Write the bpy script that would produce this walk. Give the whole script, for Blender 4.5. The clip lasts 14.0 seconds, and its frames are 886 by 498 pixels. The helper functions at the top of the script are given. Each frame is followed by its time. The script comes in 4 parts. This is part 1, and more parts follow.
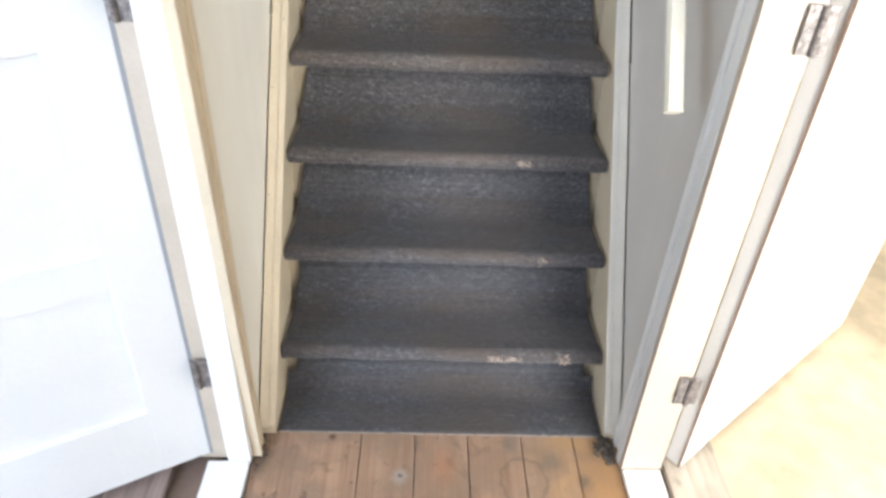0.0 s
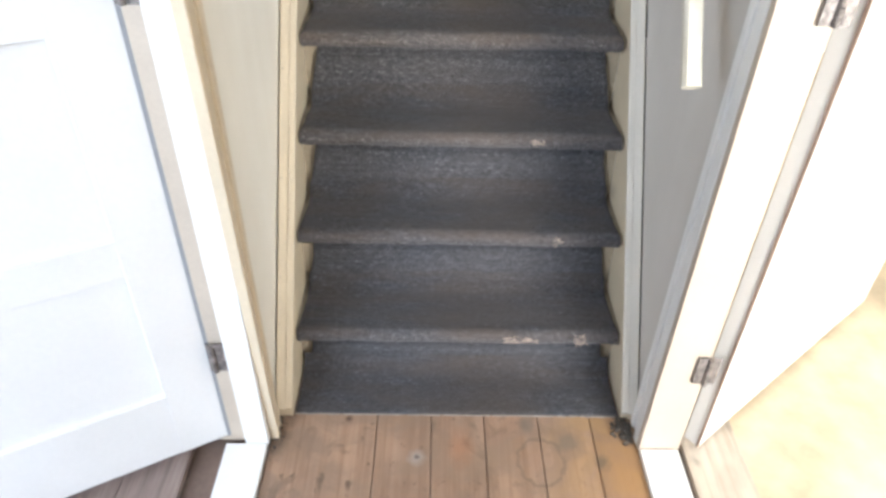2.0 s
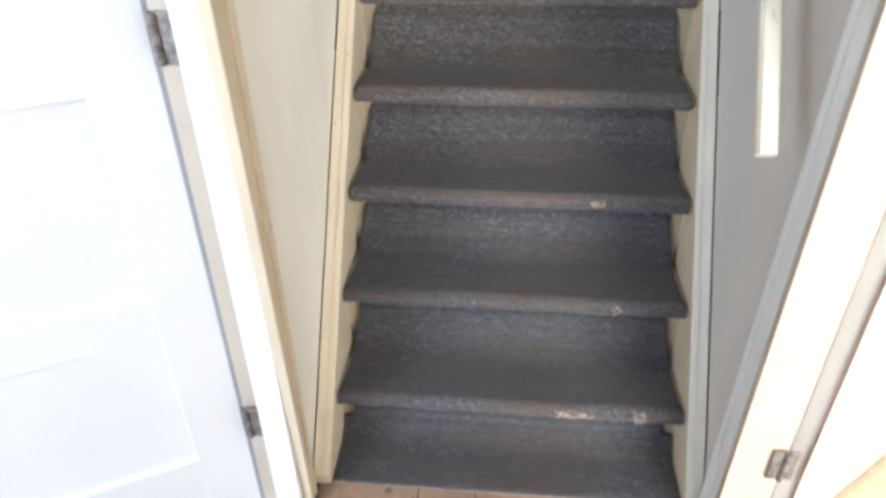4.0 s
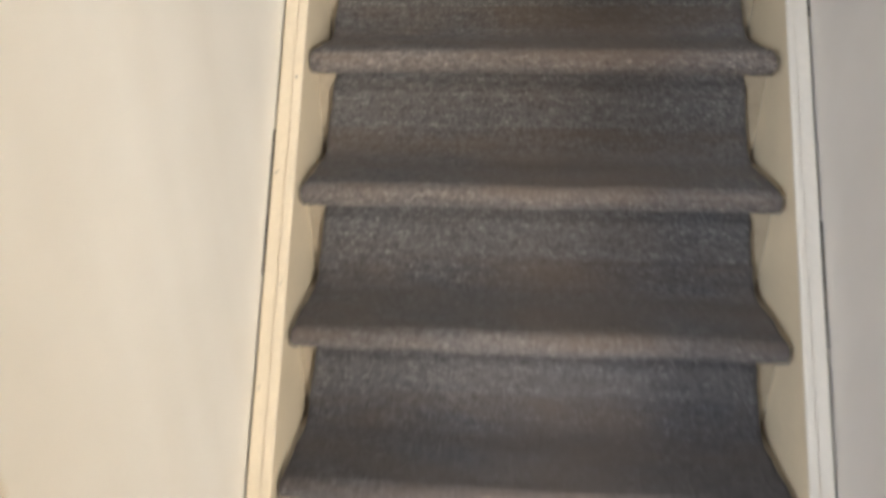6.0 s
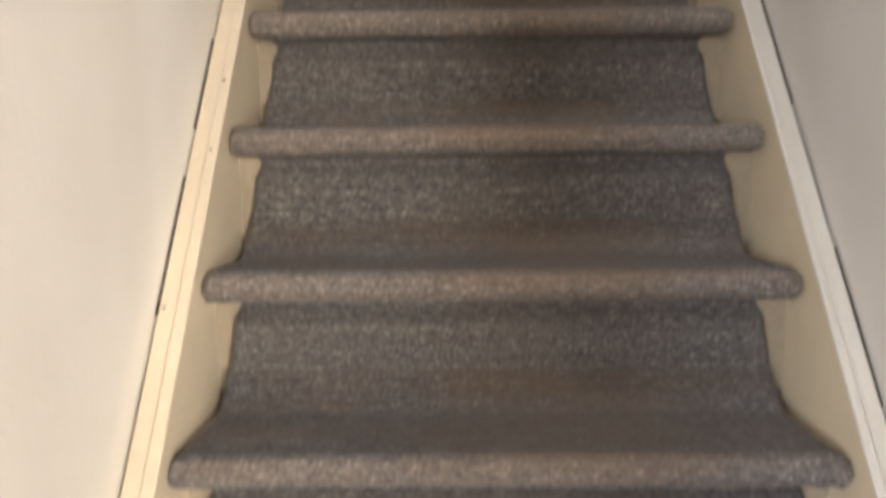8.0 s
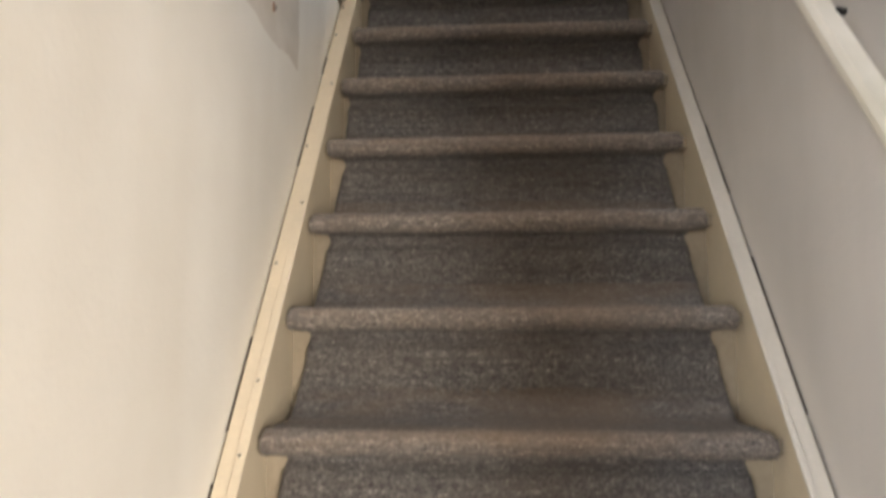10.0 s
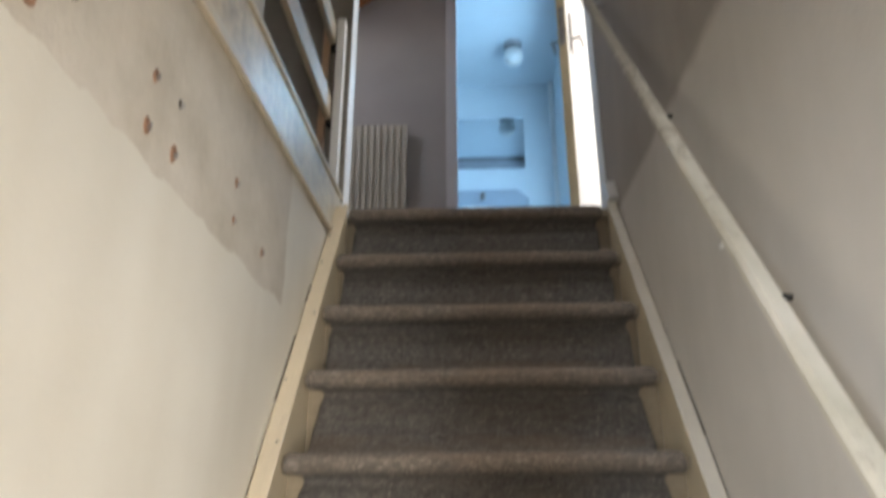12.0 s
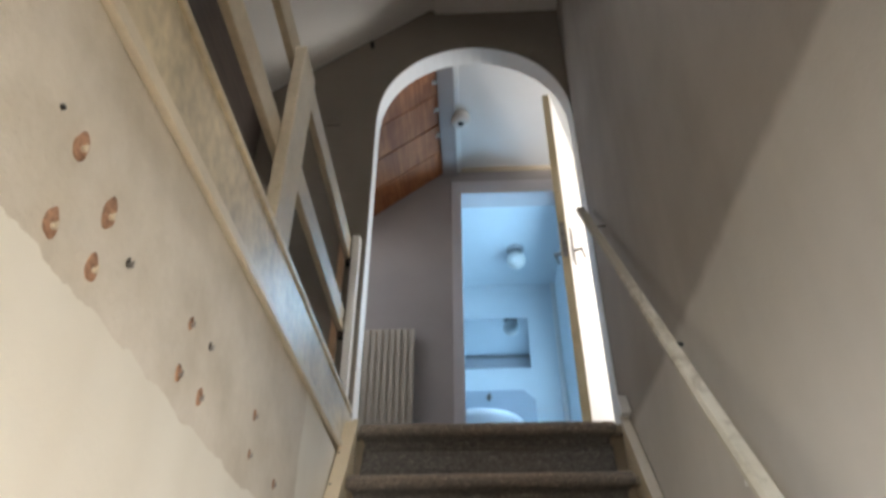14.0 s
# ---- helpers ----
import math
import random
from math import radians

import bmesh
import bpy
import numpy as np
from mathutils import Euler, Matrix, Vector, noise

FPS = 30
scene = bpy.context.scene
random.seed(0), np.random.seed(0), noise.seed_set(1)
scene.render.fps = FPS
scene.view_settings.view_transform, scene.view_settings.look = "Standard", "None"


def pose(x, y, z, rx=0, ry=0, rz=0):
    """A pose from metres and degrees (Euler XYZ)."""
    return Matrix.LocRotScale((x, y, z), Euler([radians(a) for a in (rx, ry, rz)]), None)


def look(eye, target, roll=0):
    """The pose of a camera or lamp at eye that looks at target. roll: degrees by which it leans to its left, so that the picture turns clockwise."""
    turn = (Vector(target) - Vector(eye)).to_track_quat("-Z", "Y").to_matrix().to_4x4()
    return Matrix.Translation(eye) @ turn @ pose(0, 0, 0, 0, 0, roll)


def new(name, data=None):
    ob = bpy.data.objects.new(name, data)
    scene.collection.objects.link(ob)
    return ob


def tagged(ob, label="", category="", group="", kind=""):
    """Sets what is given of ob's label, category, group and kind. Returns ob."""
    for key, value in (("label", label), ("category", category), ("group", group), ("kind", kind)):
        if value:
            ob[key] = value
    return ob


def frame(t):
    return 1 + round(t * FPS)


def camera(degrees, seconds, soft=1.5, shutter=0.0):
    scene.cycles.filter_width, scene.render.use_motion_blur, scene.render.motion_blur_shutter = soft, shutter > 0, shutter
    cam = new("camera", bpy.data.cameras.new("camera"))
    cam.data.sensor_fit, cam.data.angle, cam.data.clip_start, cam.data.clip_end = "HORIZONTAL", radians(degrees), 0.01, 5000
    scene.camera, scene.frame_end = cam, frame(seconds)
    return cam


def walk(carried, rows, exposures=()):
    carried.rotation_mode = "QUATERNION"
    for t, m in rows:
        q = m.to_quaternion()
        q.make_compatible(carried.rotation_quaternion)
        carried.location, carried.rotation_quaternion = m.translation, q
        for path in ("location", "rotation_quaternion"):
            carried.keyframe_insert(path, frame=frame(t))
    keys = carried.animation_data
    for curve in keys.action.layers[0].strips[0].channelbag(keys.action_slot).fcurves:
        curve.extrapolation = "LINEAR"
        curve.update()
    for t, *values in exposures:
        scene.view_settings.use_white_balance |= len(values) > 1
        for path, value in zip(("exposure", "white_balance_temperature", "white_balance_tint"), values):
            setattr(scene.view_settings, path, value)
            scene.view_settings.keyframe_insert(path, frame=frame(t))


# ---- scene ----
# A steep carpeted stair between two walls, seen from the hall at its foot up to the attic landing.
cam = camera(65.05, 14.0, soft=3.1, shutter=0.9)
walk(cam, [
    (0.0, pose(-0.067, -1.064, 1.354, 54.38, -2.50, -0.74)),
    (0.5, pose(-0.065, -1.068, 1.352, 54.82, -1.59, -0.90)),
    (1.0, pose(-0.069, -1.062, 1.361, 54.17, -1.53, -0.83)),
    (1.5, pose(-0.066, -1.055, 1.356, 53.49, -1.68, -0.02)),
    (2.0, pose(-0.065, -1.050, 1.350, 52.63, -1.21, -0.17)),
    (4.5, pose(-0.029, -0.877, 1.339, 57.46, 0.56, 5.86)),
    (5.0, pose(-0.085, -0.691, 1.343, 58.74, 1.85, 3.20)),
    (5.5, pose(-0.111, -0.543, 1.349, 60.99, 1.48, 1.82)),
    (6.0, pose(-0.065, -0.349, 1.352, 63.89, 0.59, 4.40)),
    (6.5, pose(-0.086, -0.189, 1.375, 65.92, 0.47, 3.32)),
    (7.0, pose(-0.110, -0.025, 1.408, 72.17, 1.01, 0.36)),
    (7.5, pose(-0.073, 0.073, 1.449, 77.00, 0.19, 0.88)),
    (8.0, pose(-0.060, 0.091, 1.490, 81.60, 0.56, 0.78)),
    (8.5, pose(-0.040, 0.071, 1.543, 86.15, 0.90, 1.64)),
    (9.0, pose(-0.047, 0.062, 1.600, 90.05, 0.50, 3.53)),
    (11.5, pose(-0.013, 0.015, 1.757, 106.13, -0.27, 3.61)),
    (12.0, pose(-0.018, -0.000, 1.786, 110.91, 0.10, 2.38)),
    (12.5, pose(-0.027, -0.017, 1.802, 116.39, 0.06, 1.67)),
    (13.0, pose(-0.049, -0.035, 1.843, 120.23, 0.29, 1.91)),
    (13.2, pose(-0.047, -0.046, 1.844, 121.60, 0.30, 2.27)),
    (13.5, pose(-0.050, -0.054, 1.850, 123.39, 0.07, 2.40)),
    (14.0, pose(-0.045, -0.059, 1.842, 126.39, 0.02, 2.47)),
], exposures=[(0.0, 0.46, 5650, 10), (4.5, 0.43, 5700, 11), (5.5, 0.46, 6000, 12), (7.0, 0.54, 6250, 15), (9.0, 0.74, 6500, 17), (11.5, 0.66, 6300, 11), (14.0, 0.74, 6450, 11)])

# ---- world and lights ----
world = bpy.data.worlds.new("sky")
scene.world = world
world.use_nodes = True
sky = world.node_tree.nodes.new("ShaderNodeTexSky")
sky.sky_type, sky.sun_disc = "NISHITA", False
sky.sun_elevation, sky.sun_rotation = radians(40), radians(160)
world.node_tree.links.new(sky.outputs[0], world.node_tree.nodes["Background"].inputs[0])
world.node_tree.nodes["Background"].inputs[1].default_value = 0.1


def window_light(name, m, sx, sy, watts, colour):
    lamp = bpy.data.lights.new(name, "AREA")
    lamp.shape, lamp.size, lamp.size_y, lamp.energy, lamp.color = "RECTANGLE", sx, sy, watts, colour
    ob = new(name, lamp)
    ob.matrix_world = m
    return ob


# daylight standing in the window openings; the hall's front source is added, unseen
window_light("daylight_front_door", look((0, -2.9, 1.95), (0, 0, 1.0)), 0.7, 0.75, 6.0, (1.0, 0.95, 0.88))
window_light("daylight_room_west", look((-2.15, -2.9, 1.6), (-1.65, 0, 1.0)), 1.5, 1.4, 104, (0.89, 0.95, 1.0))
window_light("daylight_room_east", look((1.9, -2.9, 1.2), (1.5, 0, 1.1)), 1.5, 1.9, 182, (1.0, 0.94, 0.83))
window_light("daylight_landing", look((1.9, 2.65, 3.9), (0, 2.65, 3.1)), 0.8, 0.9, 25, (1.0, 0.96, 0.9))
window_light("daylight_bathroom", look((0.612, 3.56, 3.95), (-0.4, 3.60, 3.80)), 0.32, 0.8, 16, (0.40, 0.71, 1.0))
# lamp added out of view to brighten the landing wall and radiator
window_light("daylight_roof_window", look((-1.06, 2.62, 4.22), (-0.3, 2.75, 3.4)), 0.4, 0.6, 2.2, (0.98, 0.97, 1.0))
# unseen skylight lamp, added to brighten steps and walls from above
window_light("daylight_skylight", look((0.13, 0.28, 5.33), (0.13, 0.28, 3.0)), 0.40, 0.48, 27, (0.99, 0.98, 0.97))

# ---- sizes ----
RISE, GOING, STEPS = 0.19, 0.1387, 14
SLOPE = RISE / GOING
FLOOR = 0.025
TOP = 2.670                     # level of the upper floor
HALF = 0.3865                    # half width of the nosings
WALL_L, WALL_R = -0.432, 0.432
ARCH_Y, BATH_Y, BATH_END = 2.05, 3.20, 4.45
CEIL = 4.865


# ---- materials ----
def material(name, base, rough=0.6, metal=0.0, vary=0.06, scale=8.0, fine=180.0, bump=0.15, depth=0.001, spec=0.5, per_piece=0.0):
    """A painted, stony or metal surface with mottling at two scales and a fine relief."""
    m = bpy.data.materials.new(name)
    m.use_nodes = True
    nt = m.node_tree
    n, l = nt.nodes, nt.links
    b = n["Principled BSDF"]
    b.inputs["Roughness"].default_value, b.inputs["Metallic"].default_value = rough, metal
    b.inputs["Specular IOR Level"].default_value = spec
    co = n.new("ShaderNodeTexCoord")
    big, small = n.new("ShaderNodeTexNoise"), n.new("ShaderNodeTexNoise")
    big.inputs["Scale"].default_value, big.inputs["Detail"].default_value = scale, 5
    small.inputs["Scale"].default_value, small.inputs["Detail"].default_value = fine, 3
    for tex in (big, small):
        l.new(co.outputs["Object"], tex.inputs["Vector"])
    mix = n.new("ShaderNodeMath")
    mix.operation = "MULTIPLY_ADD"
    l.new(big.outputs[0], mix.inputs[0])
    mix.inputs[1].default_value = 0.65
    half = n.new("ShaderNodeMath")
    half.operation = "MULTIPLY"
    l.new(small.outputs[0], half.inputs[0])
    half.inputs[1].default_value = 0.35
    l.new(half.outputs[0], mix.inputs[2])
    ramp = n.new("ShaderNodeMapRange")
    ramp.inputs["From Min"].default_value, ramp.inputs["From Max"].default_value = 0.3, 0.7
    ramp.inputs["To Min"].default_value, ramp.inputs["To Max"].default_value = 1 - vary * 1.6, 1 + vary
    l.new(mix.outputs[0], ramp.inputs["Value"])
    hsv = n.new("ShaderNodeHueSaturation")
    hsv.inputs["Color"].default_value = (*base, 1)
    if per_piece:
        info = n.new("ShaderNodeObjectInfo")
        pm = n.new("ShaderNodeMapRange")
        pm.inputs["To Min"].default_value, pm.inputs["To Max"].default_value = 1 - per_piece, 1 + per_piece
        l.new(info.outputs["Random"], pm.inputs["Value"])
        mul = n.new("ShaderNodeMath")
        mul.operation = "MULTIPLY"
        l.new(pm.outputs[0], mul.inputs[0])
        l.new(ramp.outputs[0], mul.inputs[1])
        l.new(mul.outputs[0], hsv.inputs["Value"])
    else:
        l.new(ramp.outputs[0], hsv.inputs["Value"])
    l.new(hsv.outputs[0], b.inputs["Base Color"])
    if bump:
        bp = n.new("ShaderNodeBump")
        bp.inputs["Strength"].default_value, bp.inputs["Distance"].default_value = bump, depth
        l.new(mix.outputs[0], bp.inputs["Height"])
        l.new(bp.outputs[0], b.inputs["Normal"])
    return m


WHITE = material("white_gloss_paint", (0.82, 0.81, 0.79), 0.35, vary=0.03, scale=5, fine=90, bump=0.1)
CEILING = material("ceiling_paint", (0.75, 0.74, 0.72), 0.85, vary=0.03, scale=3)
DARKWOOD = material("dark_floor_board", (0.16, 0.11, 0.085), 0.6, vary=0.2, scale=9, fine=90, per_piece=0.2)
PALEFLOOR = material("pale_screed", (0.65, 0.54, 0.37), 0.7, vary=0.26, scale=3, fine=16)
BEAM = material("old_cream_beam", (0.64, 0.55, 0.39), 0.33, vary=0.3, scale=6, fine=45, bump=0.4)
STEEL = material("tarnished_steel", (0.42, 0.39, 0.36), 0.4, 0.9, vary=0.3, scale=60, fine=300)
FILLER = material("orange_filler", (0.44, 0.25, 0.155), 0.9, vary=0.45, scale=70, fine=260, bump=0.6)
RADPAINT = material("radiator_enamel", (0.54, 0.49, 0.41), 0.4, vary=0.03)
BLUETILE = material("bathroom_wall", (0.72, 0.78, 0.82), 0.4, vary=0.02)
CERAMIC = material("white_ceramic", (0.8, 0.82, 0.84), 0.15, vary=0.01)
PLASTIC = material("white_plastic", (0.78, 0.77, 0.74), 0.4, vary=0.02)
MIRROR = material("mirror_glass", (0.62, 0.66, 0.69), 0.03, 1.0, vary=0.0, bump=0)
DARK = material("black_metal", (0.03, 0.03, 0.03), 0.4, 0.5)


def ramp_node(nt, src, stops):
    r = nt.nodes.new("ShaderNodeValToRGB")
    r.color_ramp.elements[0].position, r.color_ramp.elements[0].color = stops[0][0], (*stops[0][1], 1)
    r.color_ramp.elements[1].position, r.color_ramp.elements[1].color = stops[-1][0], (*stops[-1][1], 1)
    for at, c in stops[1:-1]:
        r.color_ramp.elements.new(at).color = (*c, 1)
    nt.links.new(src, r.inputs[0])
    return r.outputs[0]


def mixed(nt, fac, a, b, mode="MIX"):
    m = nt.nodes.new("ShaderNodeMix")
    m.data_type, m.blend_type = "RGBA", mode
    for sock, val in ((m.inputs[0], fac), (m.inputs[6], a), (m.inputs[7], b)):
        if isinstance(val, (float, int)):
            sock.default_value = val
        elif isinstance(val, tuple):
            sock.default_value = (*val, 1)
        else:
            nt.links.new(val, sock)
    return m.outputs[2]


def maths(nt, op, a, b=0.0, c=0.0):
    m = nt.nodes.new("ShaderNodeMath")
    m.operation = op
    for sock, val in zip(m.inputs, (a, b, c)):
        if isinstance(val, (float, int)):
            sock.default_value = val
        else:
            nt.links.new(val, sock)
    return m.outputs[0]


def coords(nt, scale, spread=0.0):
    """Object coordinates, stretched, and shifted from piece to piece."""
    co, mp = nt.nodes.new("ShaderNodeTexCoord"), nt.nodes.new("ShaderNodeMapping")
    mp.inputs["Scale"].default_value = scale
    nt.links.new(co.outputs["Object"], mp.inputs["Vector"])
    if spread:
        info, comb = nt.nodes.new("ShaderNodeObjectInfo"), nt.nodes.new("ShaderNodeCombineXYZ")
        off = maths(nt, "MULTIPLY", info.outputs["Random"], spread)
        for k in range(3):
            nt.links.new(off, comb.inputs[k])
        nt.links.new(comb.outputs[0], mp.inputs["Location"])
    return mp.outputs[0]


def noise_tex(nt, vec, scale, detail=4.0, rough=0.55, warp=0.0):
    t = nt.nodes.new("ShaderNodeTexNoise")
    t.inputs["Scale"].default_value, t.inputs["Detail"].default_value, t.inputs["Roughness"].default_value, t.inputs["Distortion"].default_value = scale, detail, rough, warp
    nt.links.new(vec, t.inputs["Vector"])
    return t.outputs[0]


def relief(nt, height, strength, depth):
    bp = nt.nodes.new("ShaderNodeBump")
    bp.inputs["Strength"].default_value, bp.inputs["Distance"].default_value = strength, depth
    nt.links.new(height, bp.inputs["Height"])
    nt.links.new(bp.outputs[0], nt.nodes["Principled BSDF"].inputs["Normal"])


def blank(name, rough, spec=0.5):
    m = bpy.data.materials.new(name)
    m.use_nodes = True
    b = m.node_tree.nodes["Principled BSDF"]
    b.inputs["Roughness"].default_value, b.inputs["Specular IOR Level"].default_value = rough, spec
    return m, m.node_tree, b


def carpet_material():
    """Heathered cut pile: dark and pale yarn in clumps, brown tread soil, nosing paler by wear and painted highlight.
    """
    m, nt, b = blank("heather_carpet", 1.0, 0.05)
    v = coords(nt, (1, 1, 1), 7.0)
    tuft = noise_tex(nt, coords(nt, (0.62, 1, 1), 7.0), 300, 3, 0.7)
    clump = noise_tex(nt, coords(nt, (0.55, 1, 1), 4.0), 120, 3, 0.6)
    drift = noise_tex(nt, coords(nt, (5, 22, 22), 5.0), 1.0, 4, 0.6)
    rows = noise_tex(nt, coords(nt, (3, 260, 150), 4.0), 1.0, 2, 0.5)
    yarn = maths(nt, "MULTIPLY_ADD", clump, 0.27, maths(nt, "MULTIPLY", tuft, 0.6))
    yarn = maths(nt, "MULTIPLY_ADD", rows, 0.13, yarn)
    col = ramp_node(nt, yarn, [(0.36, (0.028, 0.028, 0.030)), (0.48, (0.076, 0.074, 0.076)), (0.56, (0.118, 0.116, 0.116)), (0.69, (0.34, 0.328, 0.316))])
    soil = ramp_node(nt, drift, [(0.36, (0.0, 0.0, 0.0)), (0.62, (0.85, 0.85, 0.85))])
    sep = nt.nodes.new("ShaderNodeSeparateXYZ")
    co = nt.nodes.new("ShaderNodeTexCoord")
    nt.links.new(co.outputs["Object"], sep.inputs[0])
    flat = nt.nodes.new("ShaderNodeMapRange")
    flat.inputs["From Min"].default_value, flat.inputs["From Max"].default_value = -0.03, -0.004
    flat.inputs["To Min"].default_value = 0.3
    nt.links.new(sep.outputs[2], flat.inputs["Value"])
    soiled = maths(nt, "MULTIPLY", soil, flat.outputs[0])
    # footfall: a broad brown smear off the middle of each tread
    smear = nt.nodes.new("ShaderNodeMapRange")
    smear.interpolation_type = "SMOOTHSTEP"
    smear.inputs["From Min"].default_value, smear.inputs["From Max"].default_value = 0.24, 0.04
    off = maths(nt, "MULTIPLY_ADD", noise_tex(nt, coords(nt, (6, 9, 9), 6.0), 1.0, 3, 0.6), 0.22, maths(nt, "ABSOLUTE", maths(nt, "ADD", sep.outputs[0], -0.07)))
    nt.links.new(maths(nt, "ADD", off, -0.10), smear.inputs["Value"])
    trodden = maths(nt, "MULTIPLY", smear.outputs[0], flat.outputs[0])
    col = mixed(nt, maths(nt, "MULTIPLY", trodden, 0.42), col, (0.105, 0.078, 0.055))
    col = mixed(nt, soiled, col, mixed(nt, 0.55, col, (0.110, 0.084, 0.062)))
    # nosing lightened both for wear and for the highlight of light from above
    edge = nt.nodes.new("ShaderNodeMapRange")
    edge.inputs["From Min"].default_value, edge.inputs["From Max"].default_value = 0.022, 0.004
    edge.inputs["To Max"].default_value = 0.65
    nt.links.new(sep.outputs[1], edge.inputs["Value"])
    worn = mixed(nt, 1.0, col, (1.6, 1.48, 1.36), "MULTIPLY")
    col = mixed(nt, edge.outputs[0], col, worn)
    # light painted by height: low steps darkened, upper pile lifted to a paler brown
    info, high, height_light = nt.nodes.new("ShaderNodeObjectInfo"), nt.nodes.new("ShaderNodeSeparateXYZ"), nt.nodes.new("ShaderNodeMapRange")
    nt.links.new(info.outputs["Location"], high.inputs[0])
    nt.links.new(high.outputs[2], height_light.inputs["Value"])
    height_light.inputs["From Min"].default_value, height_light.inputs["From Max"].default_value = 0.45, 1.6
    col = mixed(nt, height_light.outputs[0], mixed(nt, 1.0, col, (0.70, 0.72, 0.79), "MULTIPLY"), mixed(nt, 1.0, col, (1.74, 1.66, 1.53), "MULTIPLY"))
    nt.links.new(col, b.inputs["Base Color"])
    b.inputs["Sheen Weight"].default_value, b.inputs["Sheen Roughness"].default_value = 0.12, 0.6
    relief(nt, yarn, 1.0, 0.007)
    return m


def timber(name, pale, mid, dark, rough=0.55, stain=None, soot=0.0):
    """Boards with grain along y, knots and blotches."""
    m, nt, b = blank(name, rough)
    grain = noise_tex(nt, coords(nt, (60, 2.2, 60), 9.0), 1.0, 6, 0.6, 0.6)
    blot = noise_tex(nt, coords(nt, (5, 3, 5), 9.0), 1.0, 4, 0.6)
    col = ramp_node(nt, grain, [(0.3, dark), (0.5, mid), (0.72, pale)])
    shade = ramp_node(nt, blot, [(0.3, (0.62, 0.58, 0.55)), (0.55, (1.0, 1.0, 1.0)), (0.75, (1.22, 1.2, 1.15))])
    col = mixed(nt, 1.0, col, shade, "MULTIPLY")
    spots = ramp_node(nt, noise_tex(nt, coords(nt, (16, 11, 16), 3.0), 1.0, 3, 0.5, 1.0), [(0.59 if soot else 0.63, (0, 0, 0)), (0.74, (0.75, 0.75, 0.75))])
    col = mixed(nt, spots, col, stain or dark)
    if soot:
        fleck = ramp_node(nt, noise_tex(nt, coords(nt, (38, 30, 38), 2.0), 1.0, 3, 0.6, 0.6), [(0.63, (0, 0, 0)), (0.72, (0.8, 0.8, 0.8))])
        col = mixed(nt, fleck, col, (0.10, 0.065, 0.042))
        # grey scuffing and yellow varnish remains that run across the boards
        scuff = ramp_node(nt, noise_tex(nt, coords(nt, (7, 9, 7)), 1.0, 5, 0.65, 0.8), [(0.40, (0, 0, 0)), (0.58, (0.9, 0.9, 0.9))])
        col = mixed(nt, scuff, col, mixed(nt, 0.7, col, (0.235, 0.165, 0.115)))
        gold = ramp_node(nt, noise_tex(nt, coords(nt, (4.5, 6, 4.5)), 1.3, 4, 0.6, 0.5), [(0.46, (0, 0, 0)), (0.64, (0.55, 0.55, 0.55))])
        co, sep, side = nt.nodes.new("ShaderNodeTexCoord"), nt.nodes.new("ShaderNodeSeparateXYZ"), nt.nodes.new("ShaderNodeMapRange")
        nt.links.new(co.outputs["Object"], sep.inputs[0])
        nt.links.new(sep.outputs[0], side.inputs["Value"])
        side.inputs["From Min"].default_value, side.inputs["From Max"].default_value, side.inputs["To Min"].default_value = 0.12, 0.34, 0.12
        col = mixed(nt, maths(nt, "MULTIPLY", gold, side.outputs[0]), col, (0.40, 0.235, 0.085))
        # single marks on the boards: knots, a cup ring, scorches and grey smears
        place = nt.nodes.new("ShaderNodeTexCoord").outputs["Object"]
        wob = noise_tex(nt, coords(nt, (1, 1, 1)), 45, 4, 0.65)

        def reach(x, y, stretch=1.0):
            mp, ln = nt.nodes.new("ShaderNodeMapping"), nt.nodes.new("ShaderNodeVectorMath")
            mp.inputs["Location"].default_value, mp.inputs["Scale"].default_value = (-x, -y * stretch, 0), (1, stretch, 0)
            ln.operation = "LENGTH"
            nt.links.new(place, mp.inputs["Vector"])
            nt.links.new(mp.outputs[0], ln.inputs[0])
            return maths(nt, "MULTIPLY_ADD", maths(nt, "ADD", wob, -0.5), 0.03, ln.outputs["Value"])

        def dab(dist, lo, hi, most, tint):
            fade = nt.nodes.new("ShaderNodeMapRange")
            fade.inputs["From Min"].default_value, fade.inputs["From Max"].default_value = hi, lo
            fade.inputs["To Max"].default_value = most
            nt.links.new(dist, fade.inputs["Value"])
            return mixed(nt, fade.outputs[0], col, tint)

        col = dab(reach(0.38, -0.12, 0.5), 0.02, 0.09, 0.55, (0.36, 0.19, 0.065))
        col = dab(reach(0.255, -0.045, 0.8), 0.012, 0.045, 0.7, (0.15, 0.115, 0.09))
        col = dab(reach(0.325, -0.098, 0.8), 0.006, 0.022, 0.7, (0.13, 0.095, 0.06))
        col = dab(reach(0.165, 0.0, 0.6), 0.008, 0.03, 0.55, (0.17, 0.13, 0.10))
        col = dab(maths(nt, "ABSOLUTE", maths(nt, "ADD", reach(0.187, -0.10, 0.85), -0.052)), 0.0015, 0.006, 0.6, (0.16, 0.11, 0.075))
        col = dab(reach(-0.093, -0.091), 0.008, 0.026, 0.75, (0.36, 0.31, 0.27))
        col = dab(reach(-0.093, -0.091), 0.002, 0.009, 0.85, (0.09, 0.075, 0.065))
        col = dab(reach(-0.255, 0.014), 0.004, 0.012, 0.85, (0.085, 0.045, 0.028))
        col = dab(reach(0.007, -0.064, 0.5), 0.006, 0.035, 0.55, (0.32, 0.14, 0.065))
